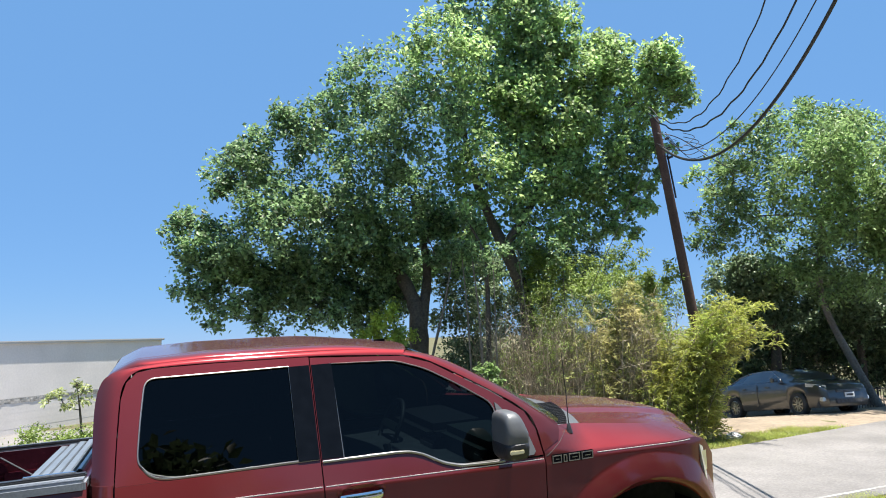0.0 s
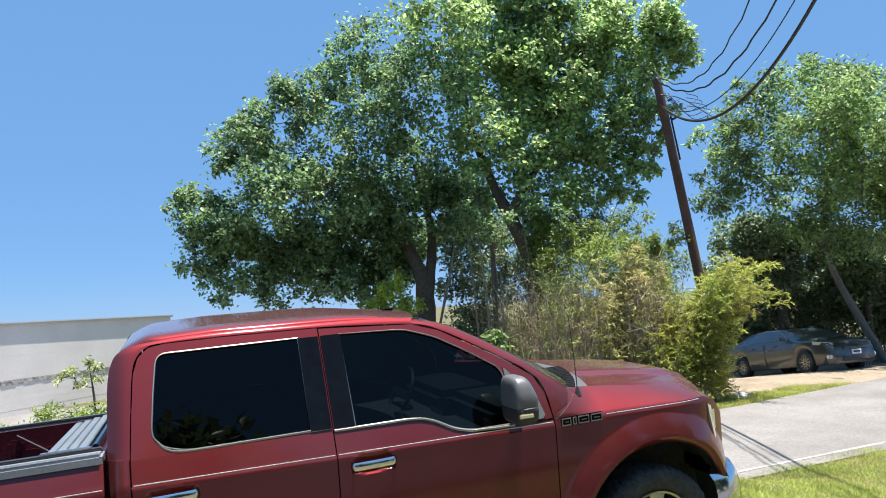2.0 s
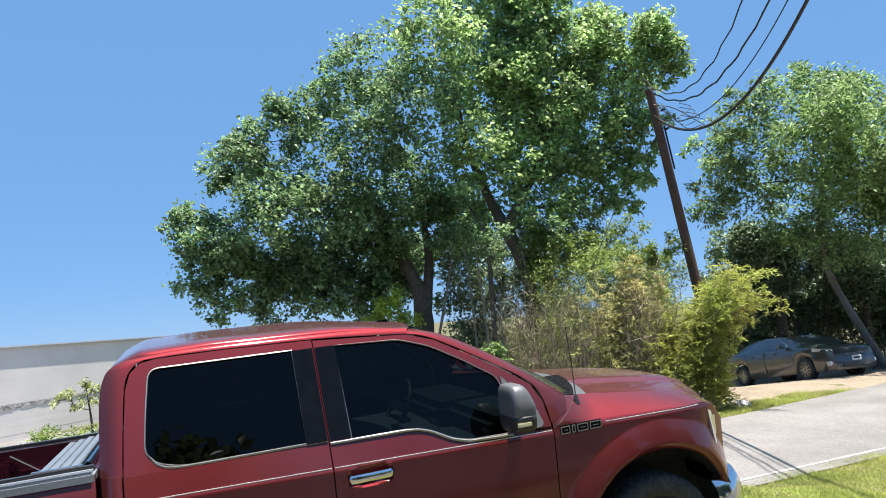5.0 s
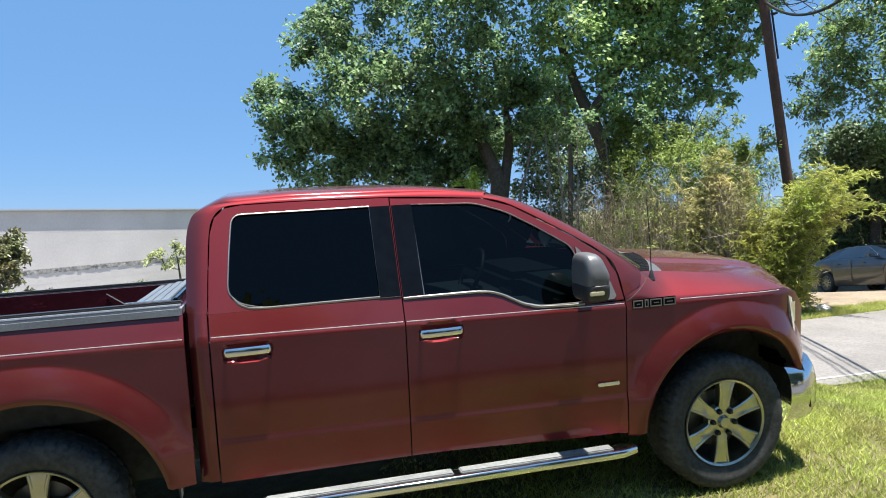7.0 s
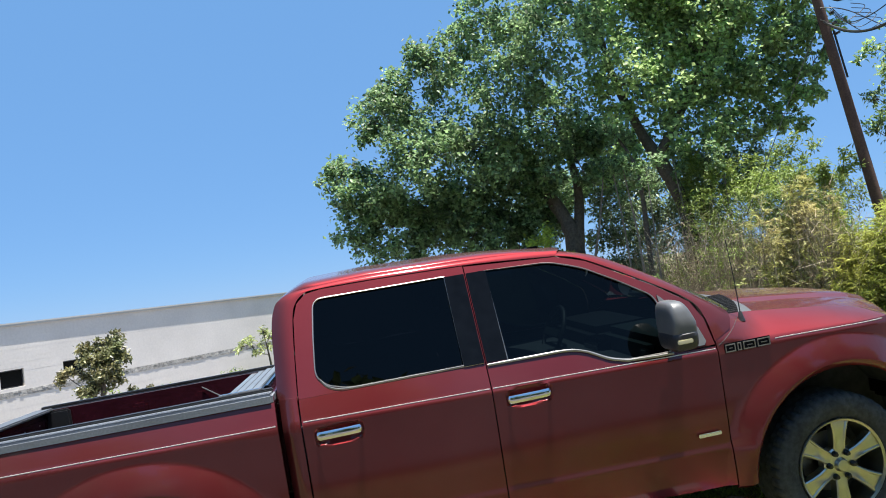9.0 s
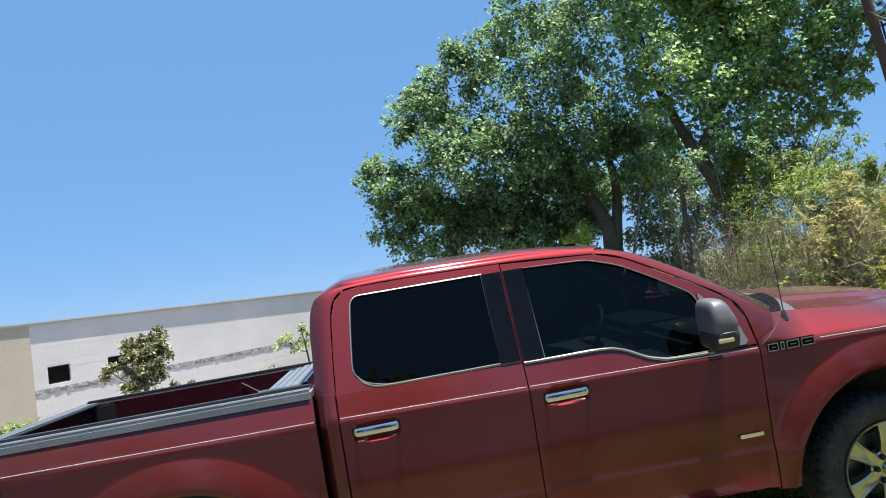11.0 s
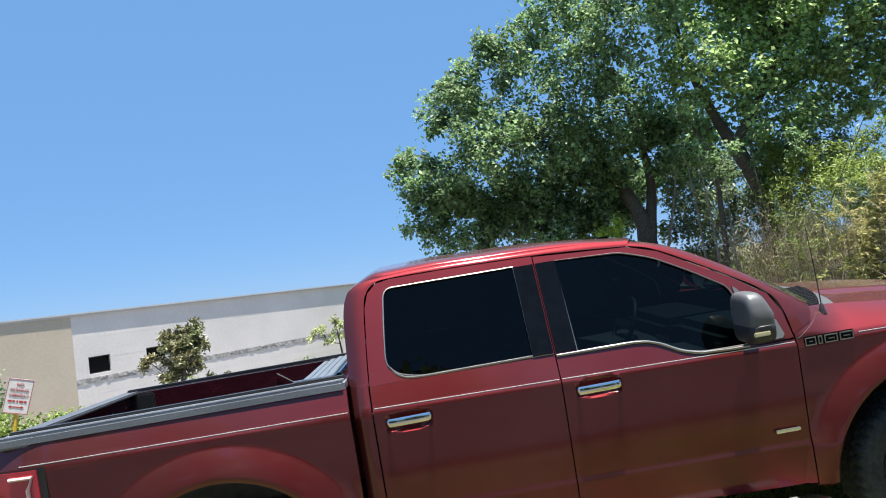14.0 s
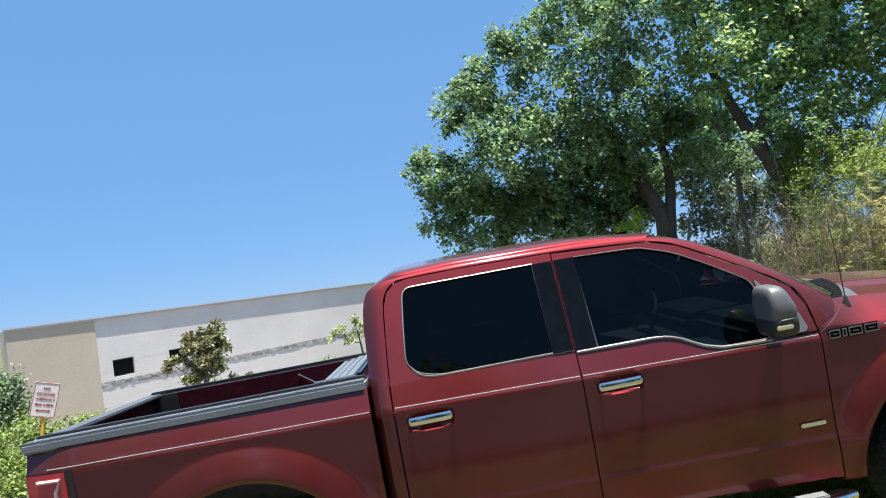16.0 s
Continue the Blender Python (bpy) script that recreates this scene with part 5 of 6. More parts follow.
# ---- thickets ----
def thicket(name, label, seed, spots, leaf_mat, size, density, slim=0.2, droop=0.6, canes=0, cane_h=(2.0, 3.5), lean=0.25, category="shrub"):
    rng = np.random.default_rng(seed)
    base = Vector((spots[0][0], spots[0][1], height(spots[0][0], spots[0][1])))
    ob = empty(name, label, category, Matrix.Translation(base))
    if canes:
        bs_, ts_ = [], []
        for k in range(canes):
            s = spots[rng.integers(0, min(len(spots), 8) if canes > 300 else 5)]
            x, y = s[0] + rng.normal() * s[3] * 0.5, s[1] + rng.normal() * s[3] * 0.4
            z = height(x, y)
            h = rng.uniform(*cane_h)
            p = np.array((x, y, z)) - np.array(base)
            q = p + np.array((rng.normal() * lean * h, rng.normal() * lean * h, h))
            bend = rng.normal(size=3) * 0.12 * h
            for a, b in ((0, 0.4), (0.33, 0.72), (0.62, 1.0)):
                bs_.append(p + (q - p) * a + bend * a * a)
                ts_.append(p + (q - p) * b + bend * b * b)
            for j in range(3):
                a = rng.uniform(0.25, 0.95)
                o = p + (q - p) * a + bend * a * a
                bs_.append(o)
                ts_.append(o + rng.normal(size=3) * np.array((0.22, 0.22, 0.16)) * h * 0.5 + np.array((0, 0, 0.08 * h)))
        tagged(part("cane_growth", strips("cane_growth", M_CANE, np.array(bs_), np.array(ts_), 0.0055, rng), ob, "dry upright canes"), kind="stuff")
    for s in spots:
        me = leaves("foliage", leaf_mat, rng, [np.array(s[:3]) - np.array(base)], [s[3]], [density * s[3] ** 2], size, slim=slim, droop=droop, hollow=0.3, keep=lambda p: p[:, 2] > -0.1)
        tagged(part("foliage", me, ob, "small narrow leaves"), kind="stuff")
    return ob


def bamboo(name, label, seed, stools, leaf_mat, toward=(0.94, -0.34), twigs_per_m=16, leaf=0.125):
    """Arching culms with fans of narrow leaves. Each stool is (x, y, spread, culms, low height, high height, least lean, most lean)."""
    rng = np.random.default_rng(seed)
    base = np.array((stools[0][0], stools[0][1], height(stools[0][0], stools[0][1])))
    ob = empty(name, label, "bamboo", Matrix.Translation(Vector(base)))
    bm = bmesh.new()
    pos, along, face, size = [], [], [], []
    for x, y, spread, n, h0, h1, l0, l1 in stools:
        for k in range(n):
            bx, by = x + rng.normal() * spread, y + rng.normal() * spread * 0.7
            foot = np.array((bx, by, height(bx, by) - 0.03)) - base
            h, lean = rng.uniform(h0, h1), rng.uniform(l0, l1)
            turn = rng.normal() * 0.5
            d = np.array((toward[0] * math.cos(turn) - toward[1] * math.sin(turn), toward[0] * math.sin(turn) + toward[1] * math.cos(turn), 0.0))

            def at(t):
                return foot + d * (lean * h * t ** 2.2) + np.array((0, 0, h * (t - 0.42 * lean * t ** 3)))

            sweep([Vector(at(t)) for t in np.linspace(0, 1, 9)], list(np.linspace(0.012, 0.003, 9)), 5, False, bm)
            for t in rng.uniform(0.12, 1.0, int(twigs_per_m * h)) ** 0.8:
                o = at(t)
                td = rng.normal(size=3) * np.array((1, 1, 0.35)) + d * 0.6 + np.array((0, 0, 0.15))
                td /= np.linalg.norm(td)
                length = rng.uniform(0.15, 0.45) * (1.15 - 0.5 * t)
                m = int(rng.integers(6, 12))
                w = rng.uniform(0.15, 1.0, m)[:, None]
                pos.append(o + td * length * w + np.array((0, 0, -0.25 * length)) * w * w)
                along.append(td + rng.normal(size=(m, 3)) * 0.45 + np.array((0, 0, -0.45)))
                face.append(rng.normal(size=(m, 3)) * 0.7 + np.array((0, 0, 1.0)))
                size.append(rng.uniform(0.6, 1.2, (m, 1)) * leaf)
    tagged(part("culm_growth", bm, ob, "thin green and straw culms", M_CANE), kind="stuff")
    me = leaf_mesh("foliage", leaf_mat, np.concatenate(pos), np.concatenate(along), np.concatenate(face), np.concatenate(size), 0.17)
    tagged(part("foliage", me, ob, "narrow drooping yellow-green leaves"), kind="stuff")
    return ob


bamboo("bamboo_clump", "yellow-green arching bamboo clump at the roadside", 21, [(7.86, 8.66, 0.22, 44, 2.5, 3.7, 0.2, 0.66), (7.45, 8.85, 0.25, 26, 1.2, 2.5, -0.15, 0.35), (7.92, 8.42, 0.15, 20, 0.6, 1.5, 0.0, 0.3)], M_LEAF_BAMBOO)
bamboo("bamboo_clump", "tall upright straw-green bamboo with dry canes", 29, [(7.35, 9.9, 0.30, 44, 2.4, 3.6, -0.1, 0.14), (6.95, 10.3, 0.25, 22, 1.8, 3.0, -0.15, 0.1), (7.6, 9.5, 0.25, 26, 1.0, 2.2, -0.1, 0.2)], M_LEAF_STRAW, twigs_per_m=13, leaf=0.12)
thicket("dry_cane", "pinkish straw-coloured dry canes among the bamboo", 30, [(7.4, 9.5, 0.6, 0.35), (7.6, 9.3, 0.9, 0.3), (7.2, 9.6, 0.4, 0.35), (7.5, 9.4, 1.2, 0.3), (7.3, 9.7, 0.8, 0.3)], M_LEAF_STRAW, 0.1, 350, slim=0.16, canes=290, cane_h=(1.6, 2.9), lean=0.1)
thicket("cane_thicket", "tangled dry cane thicket with sparse leaves", 22, [(6.1, 13.6, 1.0, 0.8), (6.7, 12.8, 1.3, 0.8), (7.2, 11.9, 1.5, 0.7), (7.7, 11.6, 2.2, 0.7), (7.2, 13.1, 2.5, 0.8), (7.5, 11.1, 0.8, 0.7), (6.0, 13.6, 0.2, 0.8), (6.9, 12.3, 0.3, 0.8)], M_LEAF_HEDGE, 0.11, 1300, canes=1700, cane_h=(1.0, 3.2), lean=0.11)
thicket("green_thicket", "green undergrowth beneath the tall trees", 23, [(8.4, 12.9, 3.3, 0.7), (9.1, 12.4, 3.7, 0.6), (8.6, 11.6, 2.7, 0.8), (8.9, 10.8, 3.0, 0.45), (8.2, 11.3, 1.6, 0.8), (7.7, 13.3, 3.4, 0.6), (8.9, 10.1, 3.1, 0.4), (7.5, 14.5, 3.7, 0.7), (9.6, 12.5, 1.6, 1.2), (10.4, 13.5, 2.2, 1.2), (8.0, 14.2, 1.6, 1.0), (7.7, 12.2, 2.8, 0.75), (7.9, 11.5, 2.2, 0.73), (7.5, 13.5, 2.2, 0.95), (7.5, 14.6, 2.9, 0.83), (8.6, 11.0, 3.0, 0.44)], M_LEAF_HEDGE, 0.13, 2300, slim=0.3)
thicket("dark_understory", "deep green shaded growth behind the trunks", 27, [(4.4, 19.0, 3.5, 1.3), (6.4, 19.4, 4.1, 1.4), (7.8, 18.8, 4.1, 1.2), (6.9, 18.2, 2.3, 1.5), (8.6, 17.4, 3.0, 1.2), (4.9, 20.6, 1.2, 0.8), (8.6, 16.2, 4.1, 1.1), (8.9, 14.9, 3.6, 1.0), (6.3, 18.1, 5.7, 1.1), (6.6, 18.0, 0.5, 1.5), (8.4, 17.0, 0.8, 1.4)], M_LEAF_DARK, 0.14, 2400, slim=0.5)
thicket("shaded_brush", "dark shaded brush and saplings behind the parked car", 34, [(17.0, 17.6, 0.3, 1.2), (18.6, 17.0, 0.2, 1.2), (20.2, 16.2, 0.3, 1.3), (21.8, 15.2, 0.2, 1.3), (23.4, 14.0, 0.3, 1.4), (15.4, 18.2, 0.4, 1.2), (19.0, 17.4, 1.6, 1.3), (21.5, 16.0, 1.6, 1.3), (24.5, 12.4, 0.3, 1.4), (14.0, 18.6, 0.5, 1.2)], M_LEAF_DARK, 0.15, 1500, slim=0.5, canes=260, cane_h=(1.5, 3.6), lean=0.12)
thicket("dry_brush", "sparse pale dry brush among dark saplings", 35, [(18.0, 16.4, 0.2, 1.1), (19.8, 15.6, 0.3, 1.1), (21.2, 14.8, 0.2, 1.1), (22.8, 13.6, 0.3, 1.2), (16.6, 16.9, 0.4, 0.9)], M_LEAF_PALE, 0.08, 420, slim=0.5, canes=160, cane_h=(1.0, 2.6), lean=0.2)
thicket("lime_shrub", "bright lime-green sunlit shrub", 24, [(3.0, 15.2, 2.25, 0.6), (3.5, 15.0, 1.75, 0.6), (2.7, 15.2, 1.75, 0.5), (3.2, 15.2, 1.0, 0.7), (3.0, 15.2, 0.2, 0.8)], M_LEAF_LIME, 0.12, 2600, slim=0.45)
thicket("low_shrub", "dark green broadleaf shrub behind the hood", 25, [(3.9, 10.3, 0.98, 0.26), (4.1, 10.15, 0.72, 0.26), (4.2, 10.1, 0.45, 0.26), (3.95, 10.2, 0.5, 0.34), (4.0, 10.2, 0.0, 0.4), (4.0, 10.2, -0.4, 0.4)], M_LEAF_C, 0.12, 3000, slim=0.6)
HEDGE_END = [(-9.55 - 0.4 * k, 6.95 - 0.12 * k, -0.42 + 0.3 * (k % 2), 0.45) for k in range(8)] + [(-8.72, 5.69, -0.38, 0.37), (-8.45, 5.71, -0.46, 0.31), (-8.79, 6.05, -0.09, 0.38)]
rng_h = np.random.default_rng(5)
thicket("clipped_hedge", "clipped yellow-green hedge behind the street sign", 26, [(-12.6 + 0.42 * i, 7.0 + 0.30 * i + 0.2 * rng_h.random(), -0.20 + 0.2 * step(7.0, -4.0, i) - 0.24 * step(4.0, 9.0, i) - 0.62 * low + 0.1 * rng_h.random(), 0.62) for i in range(-7, 23) for low in ((0, 1) if i < 9 else (0,))] + HEDGE_END, M_LEAF_HEDGE, 0.07, 4200, slim=0.55, droop=0.0, category="hedge")
tree("magnolia_tree", "small glossy magnolia tree before the pale building", 31, [[(-9.0, 16.5, height(-9.0, 16.5) - 0.1, 0.07), (-9.05, 16.5, -0.33, 0.06), (-8.9, 16.6, 1.0, 0.03)]],[(-8.8, 16.7, 1.17, 0.3), (-8.5, 16.8, 0.72, 0.36), (-9.3, 16.5, 0.72, 0.42), (-8.9, 16.6, 0.22, 0.52), (-9.85, 16.3, 0.32, 0.3), (-9.4, 16.4, -0.08, 0.45), (-8.4, 16.8, -0.38, 0.26), (-7.95, 16.9, -0.38, 0.15), (-9.2, 16.6, 1.02, 0.26), (-8.95, 16.6, 0.75, 0.45), (-9.1, 16.6, 0.35, 0.5)], M_LEAF_MAG, 3600, 0.135, droop=-0.4, slim=0.42)
YOUNG = [(-4.40, 13.07, 0.98, 0.18), (-4.74, 13.03, 0.73, 0.18), (-4.34, 13.06, 0.62, 0.20), (-4.97, 12.99, 0.66, 0.12), (-4.26, 13.08, 0.84, 0.14), (-4.63, 13.03, 0.53, 0.12)]
tree("young_tree", "sparse yellow-green young tree", 32, [[(-4.3, 13.1, height(-4.3, 13.1) - 0.1, 0.035), (-4.3, 13.10, -0.02, 0.025), (-4.40, 13.07, 0.9, 0.012)]], YOUNG, M_LEAF_PALE, 3600, 0.10, slim=0.35)
tree("sapling", "thin sapling top behind the cab", 33, [[(-2.85, 15.2, height(-2.85, 15.2) - 0.1, 0.04), (-2.86, 15.18, 0.77, 0.03), (-2.80, 15.15, 1.67, 0.012)]], [(-2.81, 15.16, 1.57, 0.16), (-2.84, 15.16, 1.32, 0.2)], M_LEAF_LIME, 1200, 0.13, slim=0.35)

# ---- street sign ----
SX, SY = -8.46, 6.52
SG = height(SX, SY)
sign = empty("street_sign", "white parking sign with red lettering on a yellow post", "street sign", Matrix.Translation((SX, SY, SG)) @ Matrix.Rotation(radians(26), 4, "Z"))
TILT = Matrix.Translation((0.0, 0.0, 0.68 - SG)) @ Matrix.Rotation(radians(16), 4, "Y") @ Matrix.Diagonal((1.1, 1, 1.1, 1))
part("post", sweep([(-0.22, 0.03, -0.05), (-0.12, 0.03, 0.5), (-0.02, 0.03, 0.68 - SG), (0.02, 0.03, 0.85 - SG)], 0.028, 10), sign, "yellow painted post", M_YELLOW, True)
plate = part("plate", boxed((-0.155, -0.004, -0.23), (0.155, 0.004, 0.23), 0.003), sign, "white plate with red border", M_SIGN, at=TILT)
for lo, hi in (((-0.15, -0.008, 0.218), (0.15, -0.005, 0.224)), ((-0.15, -0.008, -0.224), (0.15, -0.005, -0.218)), ((-0.15, -0.008, -0.218), (-0.144, -0.005, 0.218)), ((0.144, -0.008, -0.218), (0.15, -0.005, 0.218))):
    part("border", boxed(lo, hi), plate, "", M_SIGNRED)


def lettering(text, size, x, z, parent, mat):
    cu = bpy.data.curves.new("lettering", "FONT")
    cu.body, cu.size, cu.align_x, cu.extrude = text, size, "CENTER", 0.0015
    tmp = new("lettering", cu)
    me = bpy.data.meshes.new_from_object(tmp.evaluated_get(bpy.context.evaluated_depsgraph_get()))
    bpy.data.objects.remove(tmp)
    me.materials.clear()
    me.materials.append(mat)
    return part("lettering", me, parent, "red lettering", at=pose(x, -0.0075, z, 90, 0, 0))


lettering("NO", 0.056, 0, 0.135, plate, M_SIGNRED)
lettering("PARKING", 0.052, 0, 0.066, plate, M_SIGNRED)
lettering("WEEKDAY", 0.050, 0, -0.004, plate, M_SIGNRED)
for x0, x1 in ((-0.13, -0.075), (-0.065, -0.03), (-0.01, 0.01), (0.03, 0.085), (0.095, 0.13)):
    part("text_bar", boxed((x0 * 0.85, -0.008, -0.078), (x1 * 0.85, -0.005, -0.052)), plate, "", M_SIGNRED)
arrow = [(-0.09, -0.14), (-0.06, -0.12), (-0.06, -0.134), (0.06, -0.134), (0.06, -0.12), (0.09, -0.14), (0.06, -0.16), (0.06, -0.146), (-0.06, -0.146), (-0.06, -0.16)]
part("arrow", filled([arrow], lambda x, z: (x, -0.008, z), (0, 0.003, 0)), plate, "red double arrow", M_SIGNRED)

# ---- parked sedan ----
CAR_POSE = Matrix.Translation((14.85, 11.58, -0.74)) @ Matrix.Rotation(radians(-95), 4, "Z") @ Matrix.Rotation(radians(-7), 4, "Y")
car = empty("sedan", "dusty grey-green four-door sedan parked nose-out under trees", "car", CAR_POSE)
CWB = 2.775


def low_cabin(z):
    return z if z < 0.98 else 0.98 + (z - 0.98) * 0.84


def car_profile(x):
    """Half width, sill, belt and roof heights along the car, from the front axle backwards."""
    xs = (-3.78, -3.6, -3.2, -2.7, -2.2, -1.6, -1.0, -0.5, 0.0, 0.4, 0.75, 0.92)
    top = (0.78, 1.02, 1.08, 1.30, 1.42, 1.46, 1.44, 1.25, 0.98, 0.92, 0.82, 0.62)
    belt_z = (0.77, 1.0, 1.04, 1.0, 0.98, 0.97, 0.96, 0.95, 0.93, 0.88, 0.78, 0.60)
    half = (0.70, 0.82, 0.88, 0.91, 0.91, 0.91, 0.91, 0.91, 0.90, 0.87, 0.76, 0.62)
    return tuple(float(np.interp(x, xs, a)) for a in (half, belt_z, [low_cabin(z) for z in top]))


def car_body(u, v):
    x = -3.78 + 4.70 * u
    w, b, t = car_profile(x)
    s = 2 * v - 1
    a = abs(s)
    sg = 1 if s >= 0 else -1
    if a > 0.45:
        k = (1 - a) / 0.55
        zb = max([0.22] + [0.33 + math.sqrt(max(0, 0.35 ** 2 - (x - c) ** 2)) if abs(x - c) < 0.35 else 0.22 for c in (0, -CWB)])
        z = zb + (b - zb) * k
        y = w * (0.95 + 0.06 * math.sin(math.pi * k * 0.9))
        return (x, sg * y, z)
    k = 1 - a / 0.45
    y = w * 0.97 * (1 - k) ** 0.55 if t - b < 0.12 else (w * 0.96 - 0.22 * min(1, k / 0.75)) * (1 if k < 0.75 else 1 - ((k - 0.75) / 0.25) ** 1.6)
    z = b + (t - b) * (min(1, k / 0.75) ** 0.9 * 0.93 + 0.07 * max(0, (k - 0.75) / 0.25))
    return (x, sg * y, z)


part("body", grid(110, 64, car_body), car, "", M_CARGREY, True)
part("underside", boxed((-3.5, -0.78, 0.2), (0.7, 0.78, 0.5)), car, "", M_DARK)
for side in (-1, 1):
    win = [(x, low_cabin(z)) for x, z in ((-2.95, 1.03), (-2.55, 1.27), (-2.1, 1.385), (-1.55, 1.41), (-1.1, 1.36), (-0.62, 1.08), (-0.55, 1.0))]
    part("side_window", filled([win], lambda x, z: (x, side * (0.886 - 0.245 * (z - 0.97) / 0.355 * 0.93), z), (0, -side * 0.01, 0)), car, "dark side window", M_CARGLASS)
    part("window_trim", sweep([(x, side * (0.892 - 0.245 * (z - 0.97) / 0.355 * 0.93), z) for x, z in win], 0.014, 6), car, "bright window trim", M_TRIM)
    part("door_seam", boxed((-1.62, side * 0.918 - 0.004, 0.33), (-1.60, side * 0.918 + 0.004, 0.95)), car, "", M_DARK)
    part("mirror", boxed((-0.78, side * 1.0 - 0.09, 0.98), (-0.60, side * 1.0 + 0.09, 1.10), 0.03), car, "", M_CARGREY, True)
    for hx in (-1.15, -2.2):
        part("door_handle", boxed((hx - 0.1, side * 0.93 - 0.012, 0.84), (hx + 0.1, side * 0.93 + 0.012, 0.87), 0.006), car, "", M_CARGREY, True)
    part("head_lamp", grid(8, 4, lambda u, v: (0.40 + 0.42 * u, side * (0.885 - 0.30 * u ** 1.5), 0.78 - 0.06 * u + 0.10 * v * (1 - 0.3 * u))), car, "clear head lamp", M_LAMP, True)
    part("fog_lamp", boxed((0.72, side * 0.66 - 0.12, 0.36), (0.86, side * 0.66 + 0.10, 0.47), 0.02), car, "pale fog lamp surround", M_LAMP, True)
    for cx in (0.0, -CWB):
        w = part("wheel", spin([(0.21, 0.09), (0.215, 0.10), (0.205, 0.105), (0.19, 0.06), (0.19, -0.09), (0.215, -0.10)], 32), car, "", M_ALLOY, True, pose(cx, side * 0.80, 0.325, 0, 0, 0 if side > 0 else 180))
        part("tyre", spin([(0.215, 0.10), (0.25, 0.115), (0.30, 0.11), (0.322, 0.085), (0.325, 0.0), (0.322, -0.085), (0.30, -0.11), (0.215, -0.10)], 40), w, "black tyre", M_RUBBER, True)
        part("wheel_back", spin([(0.001, 0.02), (0.19, 0.02)], 24), w, "", M_DARK)
        for k in range(10):
            part("spoke", boxed((0.03, 0.06, -0.016), (0.205, 0.09, 0.016), 0.006), w, "", M_ALLOY, True, Matrix.Rotation(2 * math.pi * k / 10, 4, "Y"))
part("windshield", grid(8, 12, lambda u, v: (-1.02 + 0.72 * u, (2 * v - 1) * (0.62 + 0.13 * u), 1.358 - 0.335 * u + 0.035 * (1 - (2 * v - 1) ** 2))), car, "dark windshield", M_CARGLASS, True)
def nose(u, v):
    y, z = 0.64 * (2 * u - 1), 0.22 + 0.43 * v
    return (0.905 + 0.055 * (1 - (y / 0.64) ** 2) + 0.025 * math.sin(math.pi * min(1, v * 1.2)), y, z)


part("front_bumper", grid(24, 10, nose), car, "", M_CARGREY, True)
grille = part("grille", boxed((0.90, -0.40, 0.585), (0.985, 0.40, 0.655), 0.02), car, "dark slim upper grille", M_DARK, True)
for z in (0.605, 0.635):
    part("grille_bar", boxed((0.965, -0.38, z - 0.006), (0.992, 0.38, z + 0.006), 0.004), grille, "bright bar", M_STEEL, True)
part("lower_grille", boxed((0.90, -0.46, 0.28), (0.988, 0.46, 0.42), 0.02), car, "dark lower grille", M_DARK, True)
plate_c = part("number_plate", boxed((0.975, -0.155, 0.44), (0.995, 0.155, 0.57), 0.004), car, "white number plate", M_PLATE)
part("plate_bar", boxed((0.994, -0.11, 0.485), (0.998, 0.11, 0.53)), plate_c, "", M_CABIN)

# ---- hidden paving added to bounce neutral light on the building, dirt driveway, grass ----
bounce_mesh = lay("paved_yard", [-34 + 1.5 * k for k in range(25)], [11.5 + 1.5 * k for k in range(21)], M_ROAD, 0.02)
tagged(new("paved_yard", bounce_mesh), "pale hidden slab added to bounce neutral light on the building", "pavement", kind="structure")
xs = np.arange(8.4, 26, 0.4)
verts, faces = [], []
for i, x in enumerate(xs):
    for k in range(21):
        y0 = far_edge(x) + (0.9 - 0.9 * step(9.5, 12.5, x)) + 0.06 * math.sin(x * 5)
        y = y0 + (far_edge(x) + 8.0 - y0) * k / 20
        verts.append((x, y, height(x, y) + 0.002 + 0.02 * noise.noise((x * 1.3, y * 1.3, 7))))
for i in range(len(xs) - 1):
    for k in range(20):
        a = i * 21 + k
        faces.append((a, a + 21, a + 22, a + 1))
tagged(new("driveway", mesh_from("driveway", verts, faces, M_DIRT, True)), "dry pale dirt driveway with leaf litter", "driveway", kind="structure")


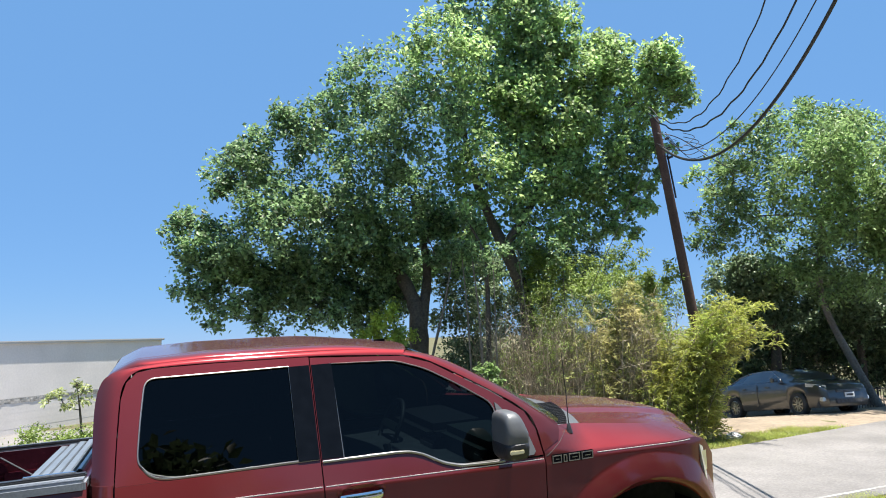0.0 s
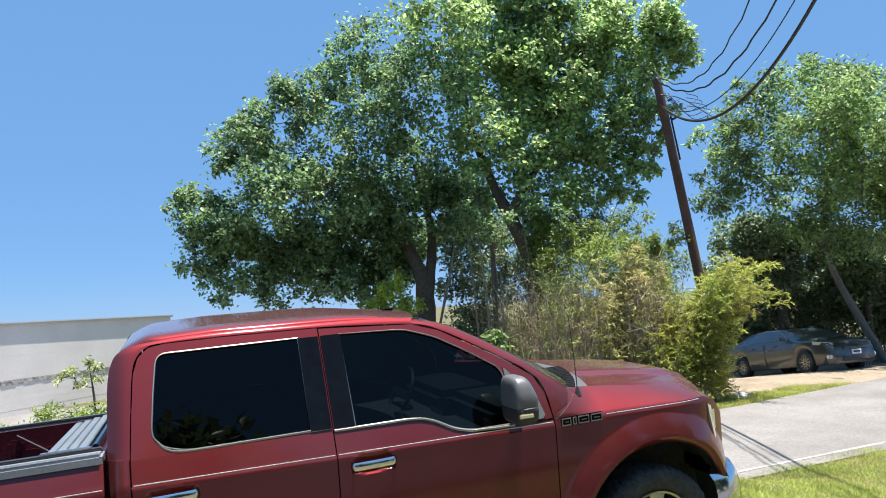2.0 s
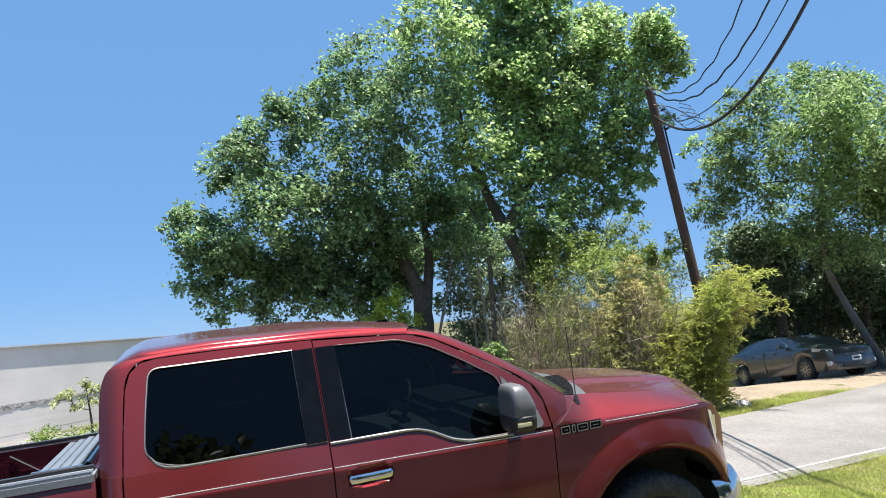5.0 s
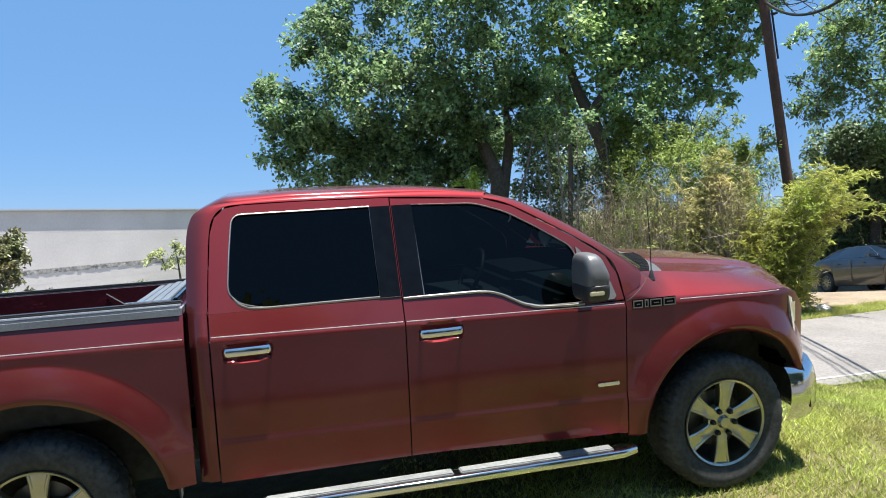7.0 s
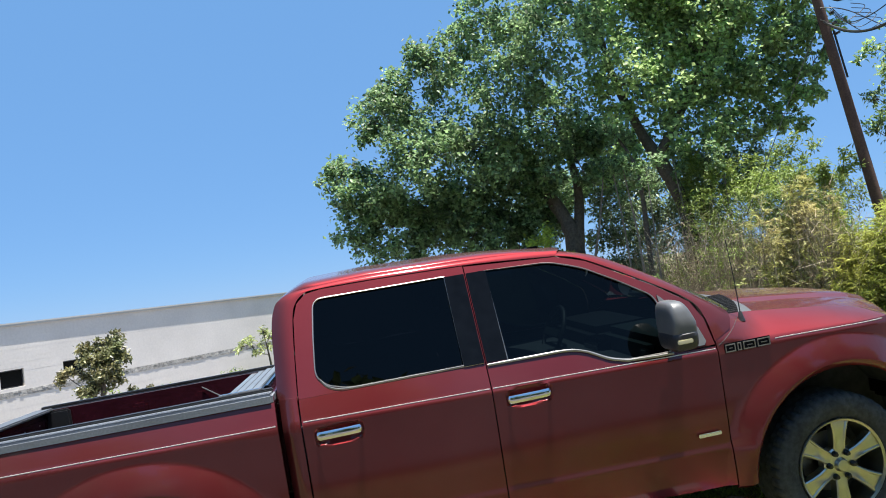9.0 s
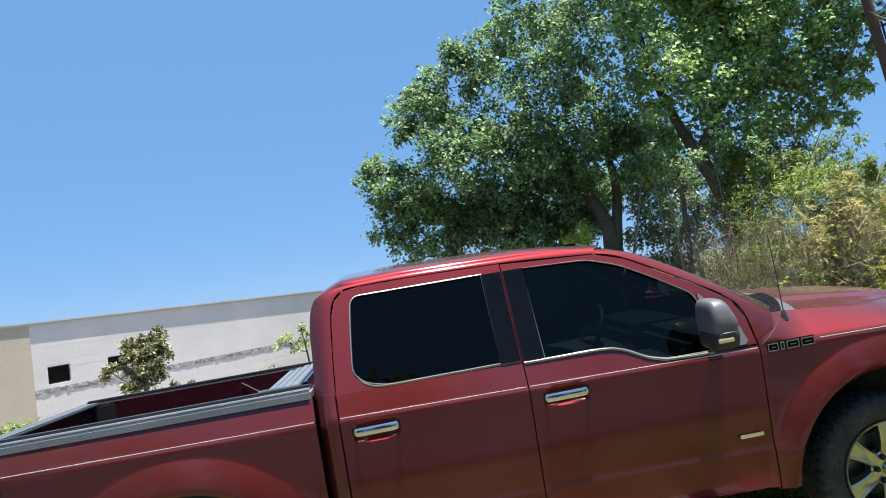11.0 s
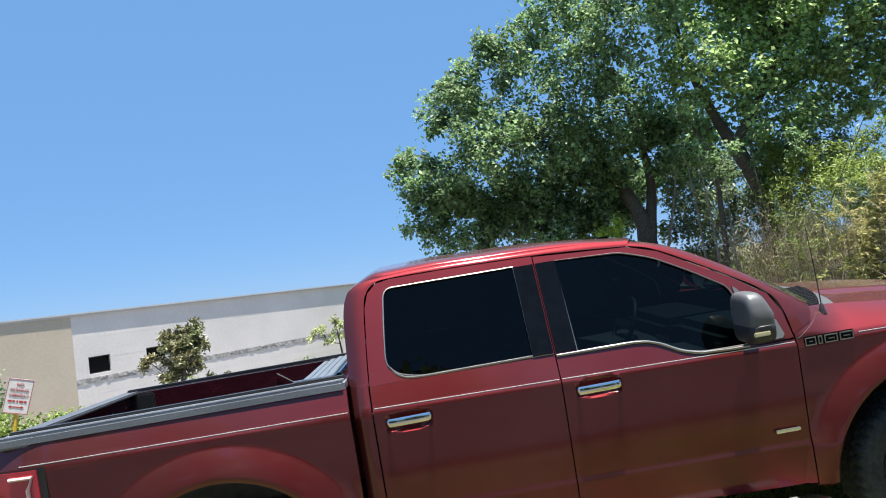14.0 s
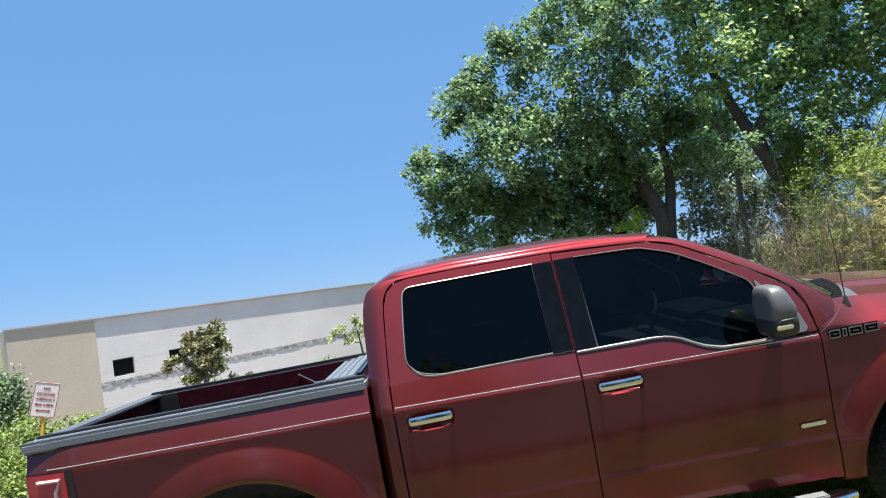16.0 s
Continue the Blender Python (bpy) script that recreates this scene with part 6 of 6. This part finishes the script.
def grass(name, label, seed, n, inside, h0, h1, x0, x1, y0, y1, fade=0.001):
    rng = np.random.default_rng(seed)
    base, tip = [], []
    while len(base) < n:
        x, y = rng.uniform(x0, x1), rng.uniform(y0, y1)
        if not inside(x, y) or rng.random() > step(x0, x0 + fade, x) * step(x1, x1 - fade, x) * step(y0, y0 + fade, y):
            continue
        patch = noise.noise((x * 1.1, y * 1.1, 5)) + 0.5 * noise.noise((x * 3.3, y * 3.3, 9))
        if rng.random() > 0.75 + 0.8 * patch:
            continue
        z = height(x, y) - 0.012
        h = rng.uniform(h0, h1) * (1 + 0.4 * patch)
        base.append((x, y, z))
        tip.append((x + rng.normal() * h * 0.6, y + rng.normal() * h * 0.6, z + h))
    ob = new(name, strips(name, M_GRASS, np.array(base), np.array(tip), 0.0038, rng))
    return tagged(ob, label, "grass", kind="stuff")


grass("grass", "short sunlit lawn grass round the truck", 41, 260000, lambda x, y: y < near_edge(x) - 0.02, 0.014, 0.048, -2.0, 7.0, -3.35, 3.6, 0.8)
grass("grass", "bright grass strip along the far kerb", 42, 9000, lambda x, y: far_edge(x) + 0.02 < y < far_edge(x) + 0.9 * (1 - step(10.5, 12.5, x)), 0.05, 0.12, 6.3, 12.5, 6.5, 10.5)

# low metal fence beyond the sedan
fence = empty("metal_fence", "low dark metal fence with thin pickets under the trees", "fence", pose(17.75, 13.3, 0))
for za in (-0.34, -0.72):
    part("rail", boxed((0, -0.015, za), (7.2, 0.015, za + 0.035)), fence, "", M_FENCE)
for k in range(7):
    gz = height(17.75 + 1.2 * k, 13.3)
    part("post", boxed((1.2 * k - 0.025, -0.025, gz - 0.1), (1.2 * k + 0.025, 0.025, -0.26), 0.004), fence, "", M_FENCE)
for k in range(60):
    if k % 10:
        part("picket", boxed((0.12 * k - 0.008, -0.008, -0.9), (0.12 * k + 0.008, 0.008, -0.29)), fence, "", M_FENCE)

# litter by the bamboo
bag = bmesh.new()
bmesh.ops.create_icosphere(bag, subdivisions=3, radius=1)
for v in bag.verts:
    v.co = Vector((v.co.x * 0.15, v.co.y * 0.11, v.co.z * 0.085)) * (1 + 0.55 * noise.noise(v.co * 2.6) + 0.25 * noise.noise(v.co * 6))
tagged(part("rubbish_bag", bag, None, "", M_SIGN, True, Matrix.Translation((8.75, 8.3, height(8.75, 8.3) + 0.07))), "crumpled white rubbish bag beside the bamboo", "rubbish bag")
thicket("distant_shrub", "distant green shrub beyond the hedge", 28, [(-20.5, 18.0, 0.3, 1.0), (-21.5, 18.5, -0.4, 1.2), (-16.64, 20.0, -0.13, 1.0), (-16.5, 20.0, -0.51, 1.0), (-16.66, 20.0, -0.95, 1.0), (-17.07, 20.0, -0.06, 1.0)], M_LEAF_DARK, 0.14, 1600, slim=0.5)
